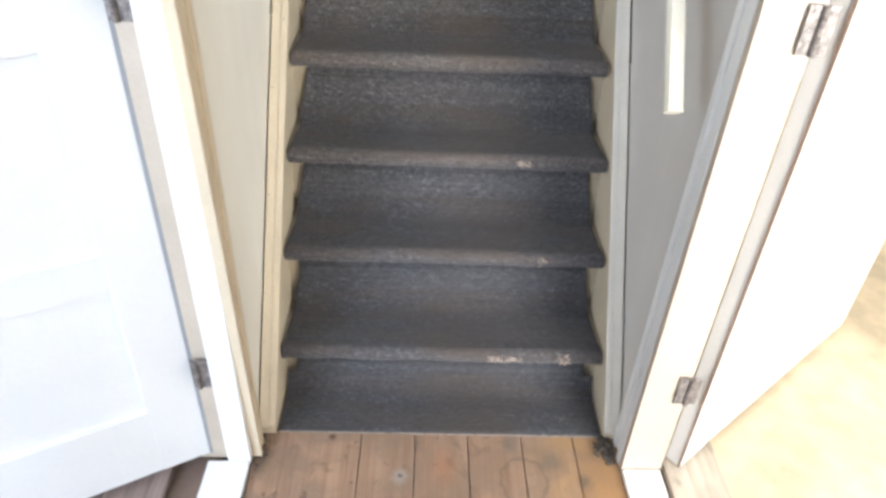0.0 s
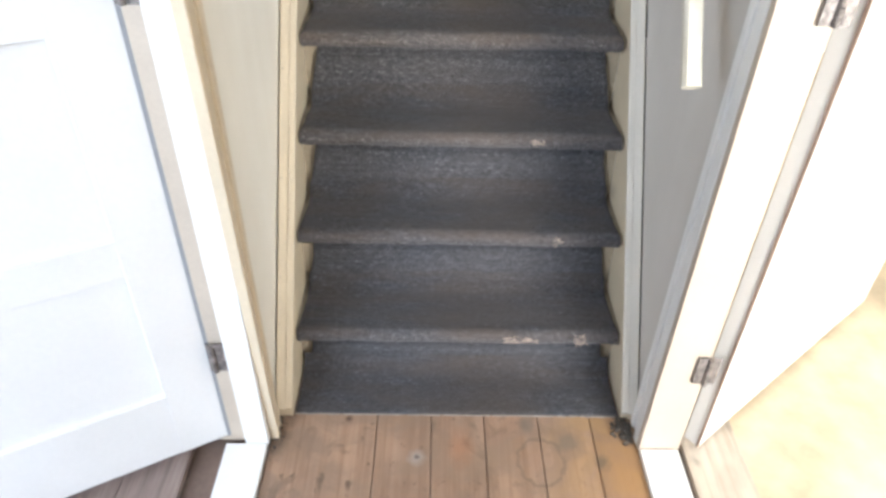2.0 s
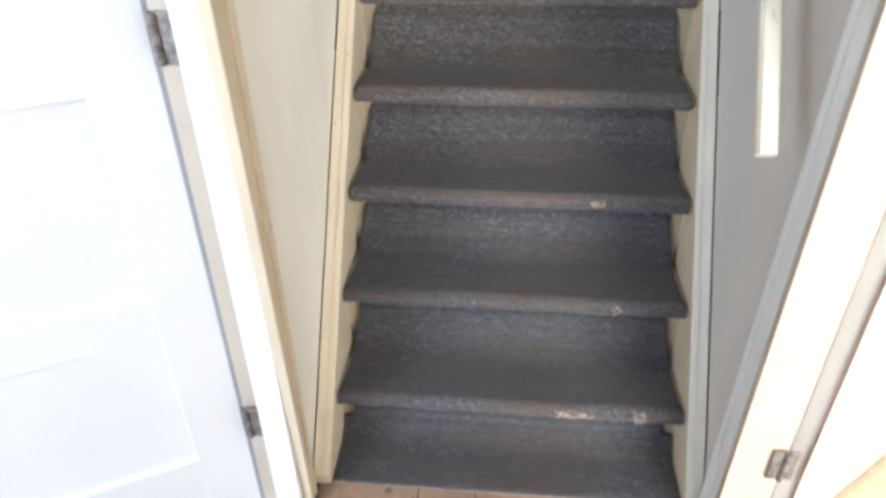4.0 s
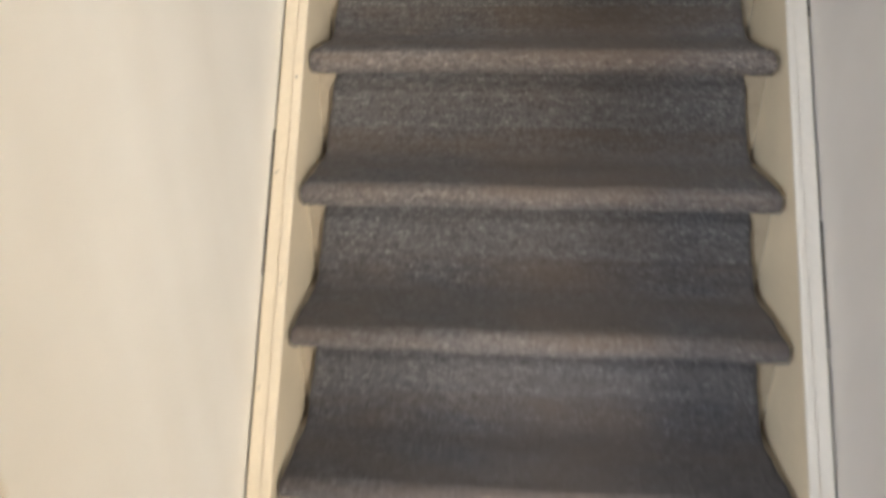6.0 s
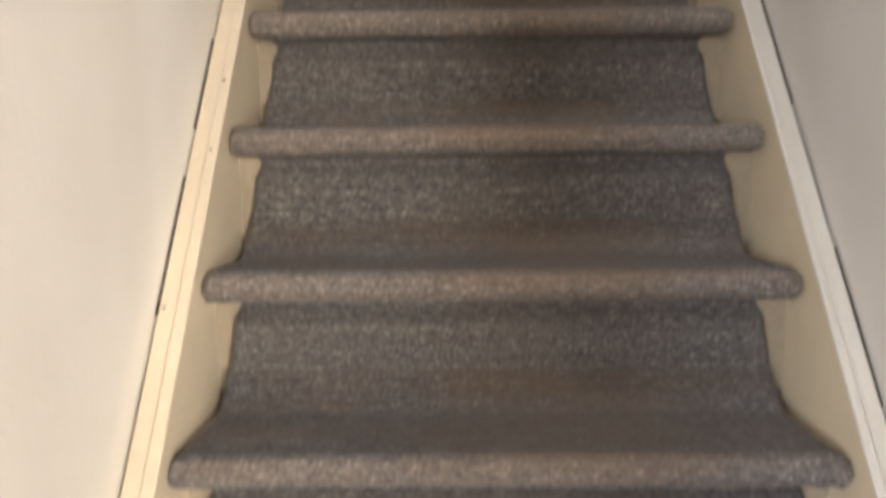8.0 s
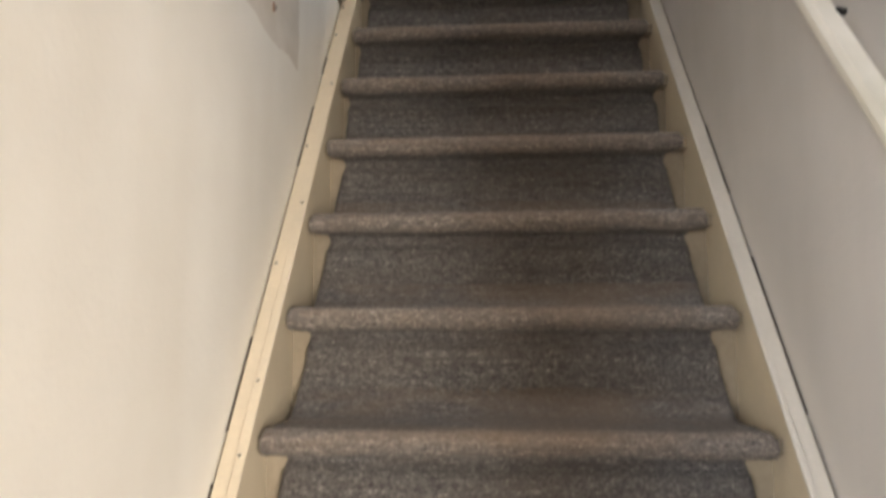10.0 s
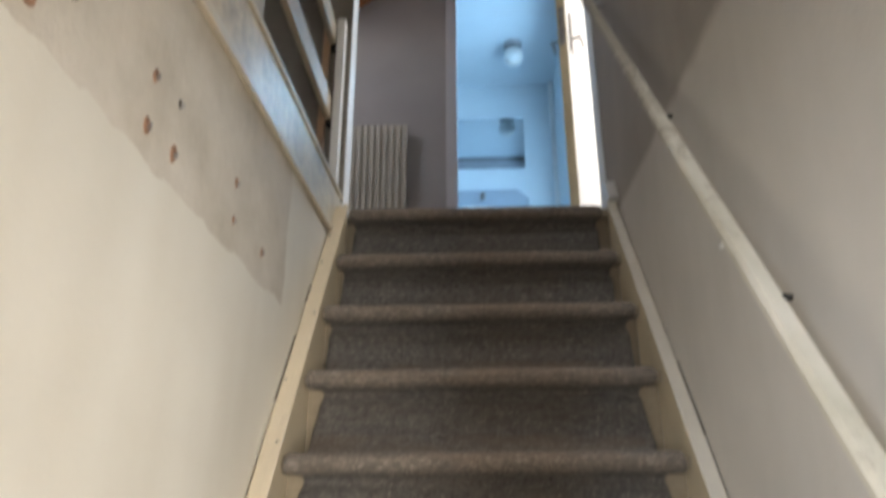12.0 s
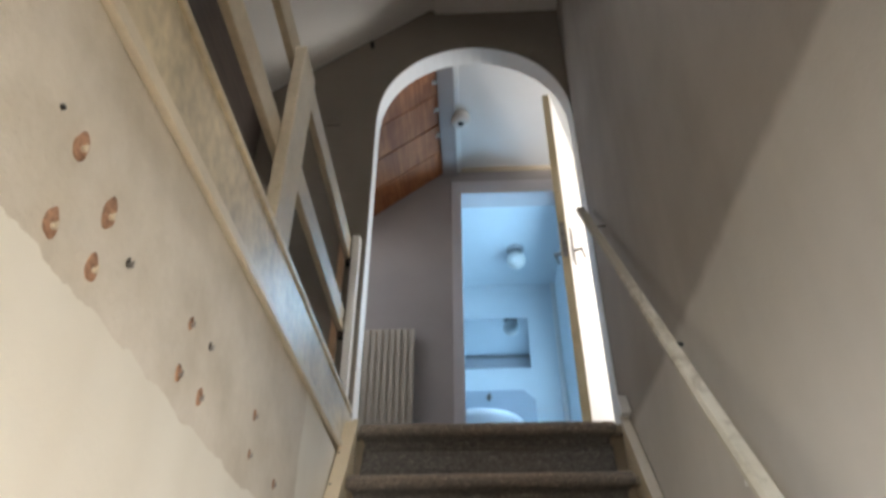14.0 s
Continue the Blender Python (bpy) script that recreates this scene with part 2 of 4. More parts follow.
        col = dab(reach(-0.242, -0.164, 0.35), 0.002, 0.008, 0.8, (0.11, 0.07, 0.045))
        col = dab(reach(-0.301, -0.155, 0.4), 0.002, 0.007, 0.7, (0.12, 0.08, 0.05))
        col = dab(reach(-0.201, -0.111), 0.002, 0.006, 0.9, (0.08, 0.05, 0.03))
        col = dab(reach(-0.415, -0.04, 0.45), 0.010, 0.035, 0.8, (0.12, 0.075, 0.045))
    nt.links.new(col, b.inputs["Base Color"])
    relief(nt, grain, 0.35, 0.002)
    return m


def stair_wall_material():
    """Cream wall paint that ends in a rough brushed edge below an unpainted strip of plaster."""
    m, nt, b = blank("part_painted_plaster", 0.75)
    co, sep = nt.nodes.new("ShaderNodeTexCoord"), nt.nodes.new("ShaderNodeSeparateXYZ")
    nt.links.new(co.outputs["Object"], sep.inputs[0])
    v = coords(nt, (1, 1, 1))
    rag = noise_tex(nt, v, 9, 5, 0.6)
    z = maths(nt, "MULTIPLY_ADD", rag, 0.06, sep.outputs[2])
    raw = maths(nt, "GREATER_THAN", z, 2.212 + 0.03)
    y = maths(nt, "MULTIPLY_ADD", rag, 0.05, sep.outputs[1])
    raw = maths(nt, "MULTIPLY", raw, maths(nt, "LESS_THAN", y, 1.475))
    mott = noise_tex(nt, v, 3.0, 5, 0.6)
    roll = noise_tex(nt, coords(nt, (1, 6, 0.7)), 1.0, 2, 0.5)
    both = maths(nt, "MULTIPLY_ADD", mott, 0.5, maths(nt, "MULTIPLY", roll, 0.5))
    paint = ramp_node(nt, both, [(0.35, (0.78, 0.74, 0.65)), (0.65, (0.87, 0.84, 0.76))])
    bare = ramp_node(nt, noise_tex(nt, v, 5.5, 6, 0.65), [(0.3, (0.56, 0.505, 0.415)), (0.5, (0.665, 0.61, 0.52)), (0.7, (0.77, 0.715, 0.63))])
    col = mixed(nt, raw, paint, bare)
    nt.links.new(col, b.inputs["Base Color"])
    lump = maths(nt, "MULTIPLY_ADD", noise_tex(nt, v, 16, 5, 0.65), 0.7, maths(nt, "MULTIPLY", noise_tex(nt, v, 90, 3), 0.3))
    relief(nt, maths(nt, "MULTIPLY", lump, maths(nt, "MULTIPLY_ADD", raw, 0.7, 0.3)), 1.0, 0.006)
    return m


def plaster(name, lo, hi):
    m, nt, b = blank(name, 0.85)
    v = coords(nt, (1, 1, 1))
    both = maths(nt, "MULTIPLY_ADD", noise_tex(nt, v, 2.2, 5, 0.6), 0.6, maths(nt, "MULTIPLY", noise_tex(nt, coords(nt, (1, 7, 0.8)), 1.0, 3), 0.4))
    nt.links.new(ramp_node(nt, both, [(0.35, lo), (0.65, hi)]), b.inputs["Base Color"])
    lump = maths(nt, "MULTIPLY_ADD", noise_tex(nt, v, 14, 5, 0.65), 0.7, maths(nt, "MULTIPLY", noise_tex(nt, v, 80, 3), 0.3))
    relief(nt, lump, 0.45, 0.004)
    return m


CARPET = carpet_material()
PLANK = timber("worn_pine_board", (0.385, 0.255, 0.172), (0.335, 0.212, 0.137), (0.25, 0.15, 0.092), 0.6, (0.12, 0.08, 0.052), 0.3)
DARKBOARD = timber("dark_stained_board", (0.34, 0.27, 0.24), (0.26, 0.20, 0.175), (0.16, 0.115, 0.10), 0.5)
BROWNWOOD = timber("red_brown_board", (0.50, 0.195, 0.072), (0.40, 0.142, 0.05), (0.25, 0.082, 0.03), 0.7)
STAIRWALL = stair_wall_material()
GREYWALL = plaster("grey_plaster", (0.54, 0.515, 0.48), (0.63, 0.60, 0.565))
# attic plaster darkened so that the arch wall stays dim under the skylight
DIMWALL = plaster("dimmed_plaster", (0.195, 0.172, 0.145), (0.25, 0.222, 0.19))


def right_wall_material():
    """Grey-white plaster that turns darker above the landing level along a soft, uneven edge."""
    m, nt, b = blank("two_tone_plaster", 0.85)
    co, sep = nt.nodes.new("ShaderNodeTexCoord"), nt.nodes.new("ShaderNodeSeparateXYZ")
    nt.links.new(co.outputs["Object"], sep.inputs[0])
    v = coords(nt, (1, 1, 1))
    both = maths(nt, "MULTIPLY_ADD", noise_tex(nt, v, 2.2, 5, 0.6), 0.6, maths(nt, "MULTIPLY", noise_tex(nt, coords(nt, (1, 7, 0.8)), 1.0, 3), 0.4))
    lower_tone = ramp_node(nt, both, [(0.35, (0.55, 0.52, 0.475)), (0.65, (0.64, 0.605, 0.56))])
    # darker tone of the upper part
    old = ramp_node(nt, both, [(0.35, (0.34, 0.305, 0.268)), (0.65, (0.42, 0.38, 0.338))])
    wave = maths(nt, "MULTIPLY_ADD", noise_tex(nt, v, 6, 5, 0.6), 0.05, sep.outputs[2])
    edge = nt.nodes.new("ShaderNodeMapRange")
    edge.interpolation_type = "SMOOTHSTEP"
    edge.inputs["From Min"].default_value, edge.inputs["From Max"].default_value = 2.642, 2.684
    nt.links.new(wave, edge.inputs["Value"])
    nt.links.new(mixed(nt, edge.outputs[0], lower_tone, old), b.inputs["Base Color"])
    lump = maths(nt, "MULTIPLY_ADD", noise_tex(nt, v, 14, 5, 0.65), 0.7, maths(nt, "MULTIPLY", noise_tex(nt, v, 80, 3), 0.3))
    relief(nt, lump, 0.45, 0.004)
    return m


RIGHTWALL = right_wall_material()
MAUVEWALL = plaster("mauve_grey_wall", (0.345, 0.312, 0.298), (0.41, 0.373, 0.357))
CREAM = material("cream_gloss_paint", (0.70, 0.60, 0.44), 0.38, vary=0.07, scale=7, fine=120, bump=0.15)


def rail_material():
    """White paint, chipped through to brown wood, worn off at the upper end where hands take hold."""
    m, nt, b = blank("chipped_rail_paint", 0.5)
    co, sep = nt.nodes.new("ShaderNodeTexCoord"), nt.nodes.new("ShaderNodeSeparateXYZ")
    nt.links.new(co.outputs["Object"], sep.inputs[0])
    worn = nt.nodes.new("ShaderNodeMapRange")
    worn.inputs["From Min"].default_value, worn.inputs["From Max"].default_value = 1.0, 1.6
    worn.inputs["To Max"].default_value = 0.42
    nt.links.new(sep.outputs[1], worn.inputs["Value"])
    chip = noise_tex(nt, coords(nt, (30, 14, 14)), 1.0, 5, 0.65, 0.5)
    bare = ramp_node(nt, maths(nt, "ADD", chip, worn.outputs[0]), [(0.58, (0, 0, 0)), (0.80, (0.75, 0.75, 0.75))])
    tone = ramp_node(nt, noise_tex(nt, coords(nt, (9, 5, 5)), 1.0, 4, 0.6), [(0.3, (0.50, 0.47, 0.37)), (0.5, (0.62, 0.585, 0.49)), (0.7, (0.72, 0.68, 0.59))])
    nt.links.new(mixed(nt, bare, tone, (0.25, 0.205, 0.14)), b.inputs["Base Color"])
    relief(nt, chip, 0.5, 0.003)
    return m


RAILPAINT = rail_material()
PALEWOOD = material("raw_batten", (0.62, 0.42, 0.27), 0.6, vary=0.15, scale=12)
REBATE = material("grey_beige_paint", (0.56, 0.48, 0.38), 0.5, vary=0.08)
# string cream darkened to carry the shade on the strips beside the carpet
TREADPAINT = material("shaded_tread_paint", (0.37, 0.305, 0.215), 0.5, vary=0.14, scale=9, fine=90)
HINGE = material("rusty_hinge", (0.26, 0.23, 0.215), 0.5, 0.35, vary=0.5, scale=70, fine=300)
EDGEWOOD = material("varnished_edge", (0.68, 0.58, 0.37), 0.4, vary=0.1)
JAMB = material("pinkish_cream_paint", (0.50, 0.43, 0.35), 0.4, vary=0.05)
OFFWHITE = material("off_white_gloss", (0.71, 0.665, 0.585), 0.38, vary=0.06, scale=7, fine=120)
BEAD = material("pale_bead_paint", (0.70, 0.62, 0.49), 0.42, vary=0.08, scale=8)
PLAINPOST = material("dull_tan_paint", (0.52, 0.445, 0.325), 0.4, vary=0.14, scale=8, fine=60)
STRING = material("yellowed_string_paint", (0.67, 0.57, 0.405), 0.42, vary=0.08, scale=6)
PALEBOARD = timber("pale_bare_board", (0.60, 0.54, 0.45), (0.55, 0.48, 0.39), (0.44, 0.37, 0.29), 0.7, (0.22, 0.19, 0.15))
# white frame paint greyed towards lilac, its shade put into the colour
FRAMESHADE = material("shaded_frame_paint", (0.56, 0.53, 0.54), 0.4, vary=0.04)
RAWEDGE = material("dusty_jute", (0.30, 0.26, 0.22), 0.95, vary=0.35, scale=40)
FRAY = material("frayed_backing", (0.42, 0.335, 0.275), 0.95, vary=0.2, scale=60)
DIRT_AND_SHADE = material("dark_grit_and_gap_shade", (0.09, 0.075, 0.06), 0.95, vary=0.5, scale=60)


# ---- mesh helpers ----
def box(bm, x0, x1, y0, y1, z0, z1, bevel=0.0):
    vs = [bm.verts.new((x, y, z)) for x in (x0, x1) for y in (y0, y1) for z in (z0, z1)]
    fs = [bm.faces.new([vs[i] for i in q]) for q in ((0, 1, 3, 2), (4, 6, 7, 5), (0, 4, 5, 1), (2, 3, 7, 6), (0, 2, 6, 4), (1, 5, 7, 3))]
    if bevel:
        edges = list({e for f in fs for e in f.edges})
        bmesh.ops.bevel(bm, geom=edges, offset=bevel, segments=2, profile=0.6, affect="EDGES")
    return bm


def prism(bm, outline, axis, a, b, bevel=0.0):
    """A closed outline of two coordinates, pushed along the axis from a to b."""
    def at(u, v, w):
        return {"x": (w, u, v), "y": (u, w, v), "z": (u, v, w)}[axis]
    va = [bm.verts.new(at(u, v, a)) for u, v in outline]
    vb = [bm.verts.new(at(u, v, b)) for u, v in outline]
    fs = [bm.faces.new(va), bm.faces.new(vb[::-1])]
    k = len(outline)
    fs += [bm.faces.new((va[i], vb[i], vb[(i + 1) % k], va[(i + 1) % k])) for i in range(k)]
    if bevel:
        edges = list({e for f in fs for e in f.edges})
        bmesh.ops.bevel(bm, geom=edges, offset=bevel, segments=2, profile=0.6, affect="EDGES")
    return bm


def rod(bm, a, b, r, n=12, r2=None):
    a, b = Vector(a), Vector(b)
    q = (b - a).to_track_quat("Z", "Y").to_matrix().to_4x4()
    bmesh.ops.create_cone(bm, cap_ends=True, segments=n, radius1=r, radius2=r if r2 is None else r2, depth=(b - a).length,
                          matrix=Matrix.Translation((a + b) / 2) @ q)
    return bm


def lathe(bm, profile, centre, n=24):
    rings = [[bm.verts.new((centre[0] + r * math.cos(2 * math.pi * i / n), centre[1] + r * math.sin(2 * math.pi * i / n), centre[2] + z)) for i in range(n)] for r, z in profile]
    for p, q in zip(rings, rings[1:]):
        for i in range(n):
            bm.faces.new((p[i], p[(i + 1) % n], q[(i + 1) % n], q[i]))
    bm.faces.new(rings[0][::-1]), bm.faces.new(rings[-1])
    return bm


def finish(name, bm, mat, smooth=False):
    bmesh.ops.recalc_face_normals(bm, faces=bm.faces[:])
    me = bpy.data.meshes.new(name)
    bm.to_mesh(me)
    bm.free()
    me.materials.append(mat)
    if smooth:
        for f in me.polygons:
            f.use_smooth = True
    return me


def part(name, bm, mat, parent=None, label="", smooth=False):
    ob = new(name, finish(name, bm, mat, smooth))
    ob.parent = parent
    return tagged(ob, label)


def structure(name, bm, mat, label, category):
    return tagged(part(name, bm, mat), label, category, kind="structure")


def thing(name, label, category, group="", at=(0, 0, 0)):
    ob = new(name)
    ob.location = at
    return tagged(ob, label, category, group)


B = bmesh.new

# ---- the shell: ground floor ----
floor = structure("floor", box(B(), -0.6, 0.654, -3.0, 0.6, FLOOR - 0.08, FLOOR - 0.02), DARKWOOD, "bare worn pine floorboards at the foot of the stair", "floor")
structure("floor_room_west", box(B(), -3.3, -0.6, -3.0, 0.9, FLOOR - 0.08, FLOOR - 0.02), DARKWOOD, "dark boarded floor of the side room", "floor")
structure("floor_room_east", box(B(), 0.655, 3.3, -3.0, 2.4, FLOOR - 0.08, FLOOR - 0.004), PALEFLOOR, "pale yellowish bare floor of the sunny side room", "floor")
JL, JR = -0.045, -0.05           # faces of the far jambs
bm = box(B(), WALL_L - 0.085, WALL_L, JL + 0.03, ARCH_Y, FLOOR - 0.05, 2.55)
box(bm, WALL_L - 0.085, WALL_L, JL, JL + 0.03, 2.06, 2.55)
wall_left = structure("wall_left", bm, STAIRWALL, "stair wall with cream paint below a raw plaster strip", "wall")
bm = box(B(), WALL_L - 0.085, WALL_L, -3.0, JL - 0.88, FLOOR - 0.05, 2.5)
box(bm, WALL_L - 0.085, WALL_L, JL - 0.88, JL, 2.06, 2.5)
structure("wall_hall_left", bm, GREYWALL, "cream hall wall beside the white door", "wall")
bm = box(B(), WALL_R, WALL_R + 0.085, JR + 0.06, ARCH_Y, FLOOR - 0.05, 2.638)
box(bm, WALL_R, WALL_R + 0.060, JR, JR + 0.06, FLOOR - 0.05, 2.05)
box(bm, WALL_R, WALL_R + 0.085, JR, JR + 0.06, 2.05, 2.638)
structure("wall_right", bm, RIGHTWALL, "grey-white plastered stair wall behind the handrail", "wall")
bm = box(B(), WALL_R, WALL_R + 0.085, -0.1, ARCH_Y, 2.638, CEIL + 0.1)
structure("wall_right_upper", bm, RIGHTWALL, "darker grey plaster above the landing level", "wall")
bm = box(B(), WALL_R, WALL_R + 0.085, -3.0, JR - 0.88, FLOOR - 0.05, 2.5)
box(bm, WALL_R, WALL_R + 0.085, JR - 0.88, JR, 2.06, 2.5)
structure("wall_hall_right", bm, GREYWALL, "pale hall wall beside the open door", "wall")
structure("ceiling_hall", box(B(), -3.3, 3.3, -3.0, -0.1, 2.5, 2.62), CEILING, "white painted ceiling of the ground floor", "ceiling")
structure("ceiling_room_west", box(B(), -3.3, WALL_L - 0.09, -0.1, 2.0, 2.5, 2.54), CEILING, "white painted ceiling of the side room", "ceiling")
structure("ceiling_room_east", box(B(), WALL_R + 0.09, 3.3, -0.1, 2.4, 2.5, 2.62), CEILING, "white painted ceiling of the side room", "ceiling")
bm = box(B(), -3.4, -3.3, -3.0, 2.0, FLOOR - 0.1, 2.6)
box(bm, -3.3, WALL_L - 0.09, 0.9, 1.0, FLOOR - 0.1, 2.5)
structure("wall_room_west", bm, GREYWALL, "pale walls of the side room", "wall")
bm = box(B(), 3.3, 3.4, -3.0, 2.4, FLOOR - 0.1, 2.6)
box(bm, WALL_R + 0.09, 3.4, 2.4, 2.5, FLOOR - 0.1, 2.6)
structure("wall_room_east", bm, GREYWALL, "pale walls of the side room", "wall")
# front wall with two windows and an added opening for the hall lamp
bm = B()
for x0, x1, z0, z1 in ((-3.4, -2.9, 0, 2.6), (-2.9, -1.4, 0, 0.9), (-2.9, -1.4, 2.3, 2.6), (-1.4, -0.4, 0, 2.6), (-0.4, 0.4, 2.35, 2.6),
                       (-0.4, 0.4, 0, 0.6), (0.4, 1.15, 0, 2.6), (1.15, 2.65, 0, 0.2), (1.15, 2.65, 2.2, 2.6), (2.65, 3.4, 0, 2.6)):
    box(bm, x0, x1, -3.1, -3.0, z0 + FLOOR - 0.1 * (z0 == 0), z1)
structure("wall_front", bm, GREYWALL, "front wall with windows", "wall")

# the third frame surrounds the added, unseen opening of the hall lamp
for name, x0, x1, z0, z1 in (("window_1", -2.9, -1.4, 0.9 + FLOOR, 2.3), ("window_2", 1.15, 2.65, 0.2 + FLOOR, 2.2), ("window_hall_added", -0.4, 0.4, 0.6 + FLOOR, 2.35)):
    win = tagged(new(name), "white painted wooden window frame", "window", kind="structure")
    for a, b, c, d in ((x0, x0 + 0.05, z0, z1), (x1 - 0.05, x1, z0, z1), (x0 + 0.05, x1 - 0.05, z0, z0 + 0.06), (x0 + 0.05, x1 - 0.05, z1 - 0.06, z1)):
        part("frame", box(B(), a, b, -3.08, -3.02, c, d, 0.003), WHITE, win)

# ---- the shell: upper floor ----
structure("floor_upper_left", box(B(), -3.0, WALL_L - 0.03, -0.1, BATH_Y, 2.56, TOP), DARKWOOD, "boarded attic floor beside the stairwell", "floor")
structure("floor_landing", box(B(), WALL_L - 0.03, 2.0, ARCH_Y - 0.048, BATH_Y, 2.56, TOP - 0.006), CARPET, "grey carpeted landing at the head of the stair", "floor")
structure("floor_bathroom", box(B(), -0.8, 1.3, BATH_Y, BATH_END, 2.56, TOP), BLUETILE, "pale tiled bathroom floor", "floor")
# the roof: a slope on the left, a flat strip above the stair
FOLD = -0.18


def roof_z(x):
    return CEIL + 0.05 + (x - FOLD) * 0.80


bm = prism(B(), [(FOLD, CEIL + 0.05), (-2.9, roof_z(-2.9)), (-2.9, roof_z(-2.9) + 0.1), (FOLD, CEIL + 0.15)], "y", -0.2, ARCH_Y + 0.04)
structure("ceiling_slope_attic", bm, CEILING, "sloping cream attic ceiling", "ceiling")
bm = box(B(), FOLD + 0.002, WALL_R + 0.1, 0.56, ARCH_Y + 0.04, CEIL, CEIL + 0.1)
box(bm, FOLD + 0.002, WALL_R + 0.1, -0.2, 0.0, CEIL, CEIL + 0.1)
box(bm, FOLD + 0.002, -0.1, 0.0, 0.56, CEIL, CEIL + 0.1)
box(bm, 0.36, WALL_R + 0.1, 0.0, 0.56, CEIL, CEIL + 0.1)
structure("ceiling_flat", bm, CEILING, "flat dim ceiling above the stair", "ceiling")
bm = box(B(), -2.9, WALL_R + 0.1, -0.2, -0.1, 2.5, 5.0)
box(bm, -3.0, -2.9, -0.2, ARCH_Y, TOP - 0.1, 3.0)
structure("wall_attic_front", bm, DIMWALL, "dim plaster wall of the attic", "wall")


def arch_outline(x0, x1, spring, crown, n=28):
    xc, rx, rz = (x0 + x1) / 2, (x1 - x0) / 2, crown - spring
    return [(xc - rx * math.cos(math.pi * i / n), spring + rz * math.sin(math.pi * i / n) ** 0.9) for i in range(n + 1)]


def arch_wall(y0, y1):
    """The wall with the round-headed opening, built as a strip from the arch up to the roof."""
    bm = B()
    arc = arch_outline(-0.43, 0.43, 4.09, 4.587)
    def roof_at(x):
        return min(roof_z(x), CEIL) + 0.03
    rings = []
    for y in (y0, y1):
        low = [bm.verts.new((x, y, z)) for x, z in arc]
        high = [bm.verts.new((x, y, roof_at(x))) for x, z in arc]
        rings.append((low, high))
        for i in range(len(arc) - 1):
            bm.faces.new((low[i], low[i + 1], high[i + 1], high[i]))
    (l0, h0), (l1, h1) = rings
    for i in range(len(arc) - 1):
        bm.faces.new((l0[i], l1[i], l1[i + 1], l0[i + 1]))
        bm.faces.new((h0[i], h0[i + 1], h1[i + 1], h1[i]))
    prism(bm, [(-2.9, TOP - 0.1), (-0.43, TOP - 0.1), (-0.43, roof_at(-0.43)), (-2.9, roof_at(-2.9))], "y", y0, y1)
    prism(bm, [(0.43, TOP - 0.1), (0.53, TOP - 0.1), (0.53, CEIL + 0.05), (0.43, CEIL + 0.05)], "y", y0, y1)
    return bm


structure("wall_arch", arch_wall(ARCH_Y, ARCH_Y + 0.09), DIMWALL, "plastered wall with a round-headed arch", "wall")
# painted lining of the arch
bm = B()
arc = [(-0.43, TOP)] + arch_outline(-0.43, 0.43, 4.09, 4.587) + [(0.43, TOP)]
inner = [(x * 0.993, z - (0.003 if z > 4.1 else 0)) for x, z in arc]
for a, b, c, d in zip(arc, arc[1:], inner, inner[1:]):
    q = [[bm.verts.new((p[0], y, p[1])) for p in (a, b, d, c)] for y in (ARCH_Y - 0.002, ARCH_Y + 0.092)]
    bm.faces.new(q[0]), bm.faces.new(q[1][::-1])
    for e in range(4):
        bm.faces.new((q[0][e], q[1][e], q[1][(e + 1) % 4], q[0][(e + 1) % 4]))
structure("trim_arch", bm, WHITE, "white painted reveal of the arch", "trim")
# added skylight frame and shaft, out of view, around the stair's top lamp
win = tagged(new("window_added_skylight"), "added, unseen roof window frame above the stair", "window", kind="structure")
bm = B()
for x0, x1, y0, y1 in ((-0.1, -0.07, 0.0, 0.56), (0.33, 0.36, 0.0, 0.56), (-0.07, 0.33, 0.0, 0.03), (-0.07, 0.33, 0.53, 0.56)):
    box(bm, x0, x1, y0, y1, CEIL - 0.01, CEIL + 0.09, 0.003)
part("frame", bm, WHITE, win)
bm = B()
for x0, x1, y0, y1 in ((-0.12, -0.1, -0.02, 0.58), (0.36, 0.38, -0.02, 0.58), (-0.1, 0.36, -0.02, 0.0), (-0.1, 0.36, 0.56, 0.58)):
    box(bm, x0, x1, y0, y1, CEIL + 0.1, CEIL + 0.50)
part("shaft", bm, CEILING, win, "added shaft that keeps the stair lamp off the attic")
# landing beyond the arch
bm = prism(B(), [(-1.6, TOP - 0.1), (-0.131 , TOP - 0.1), (-0.131, CEIL + 0.2), (-1.6, CEIL + 0.2)], "y", BATH_Y, BATH_Y + 0.1)
box(bm, -0.131, 0.72, BATH_Y, BATH_Y + 0.1, TOP + 2.08, CEIL + 0.2)
box(bm, 0.72, 2.0, BATH_Y, BATH_Y + 0.1, TOP - 0.1, CEIL + 0.2)
structure("wall_landing", bm, MAUVEWALL, "mauve-grey painted landing wall around the bathroom door", "wall")
bm = box(B(), 0.53, 2.0, ARCH_Y, ARCH_Y + 0.09, TOP - 0.1, CEIL + 0.1)
box(bm, 2.0, 2.1, ARCH_Y, BATH_Y + 0.1, TOP - 0.1, 3.5)
box(bm, 2.0, 2.1, ARCH_Y, BATH_Y + 0.1, 4.5, CEIL + 0.1)
structure("wall_landing_side", bm, GREYWALL, "white side walls of the landing", "wall")
structure("ceiling_landing", box(B(), FOLD + 0.05, 2.1, ARCH_Y + 0.04, BATH_Y + 0.05, CEIL, CEIL + 0.1), CEILING, "white panelled ceiling of the landing", "ceiling")
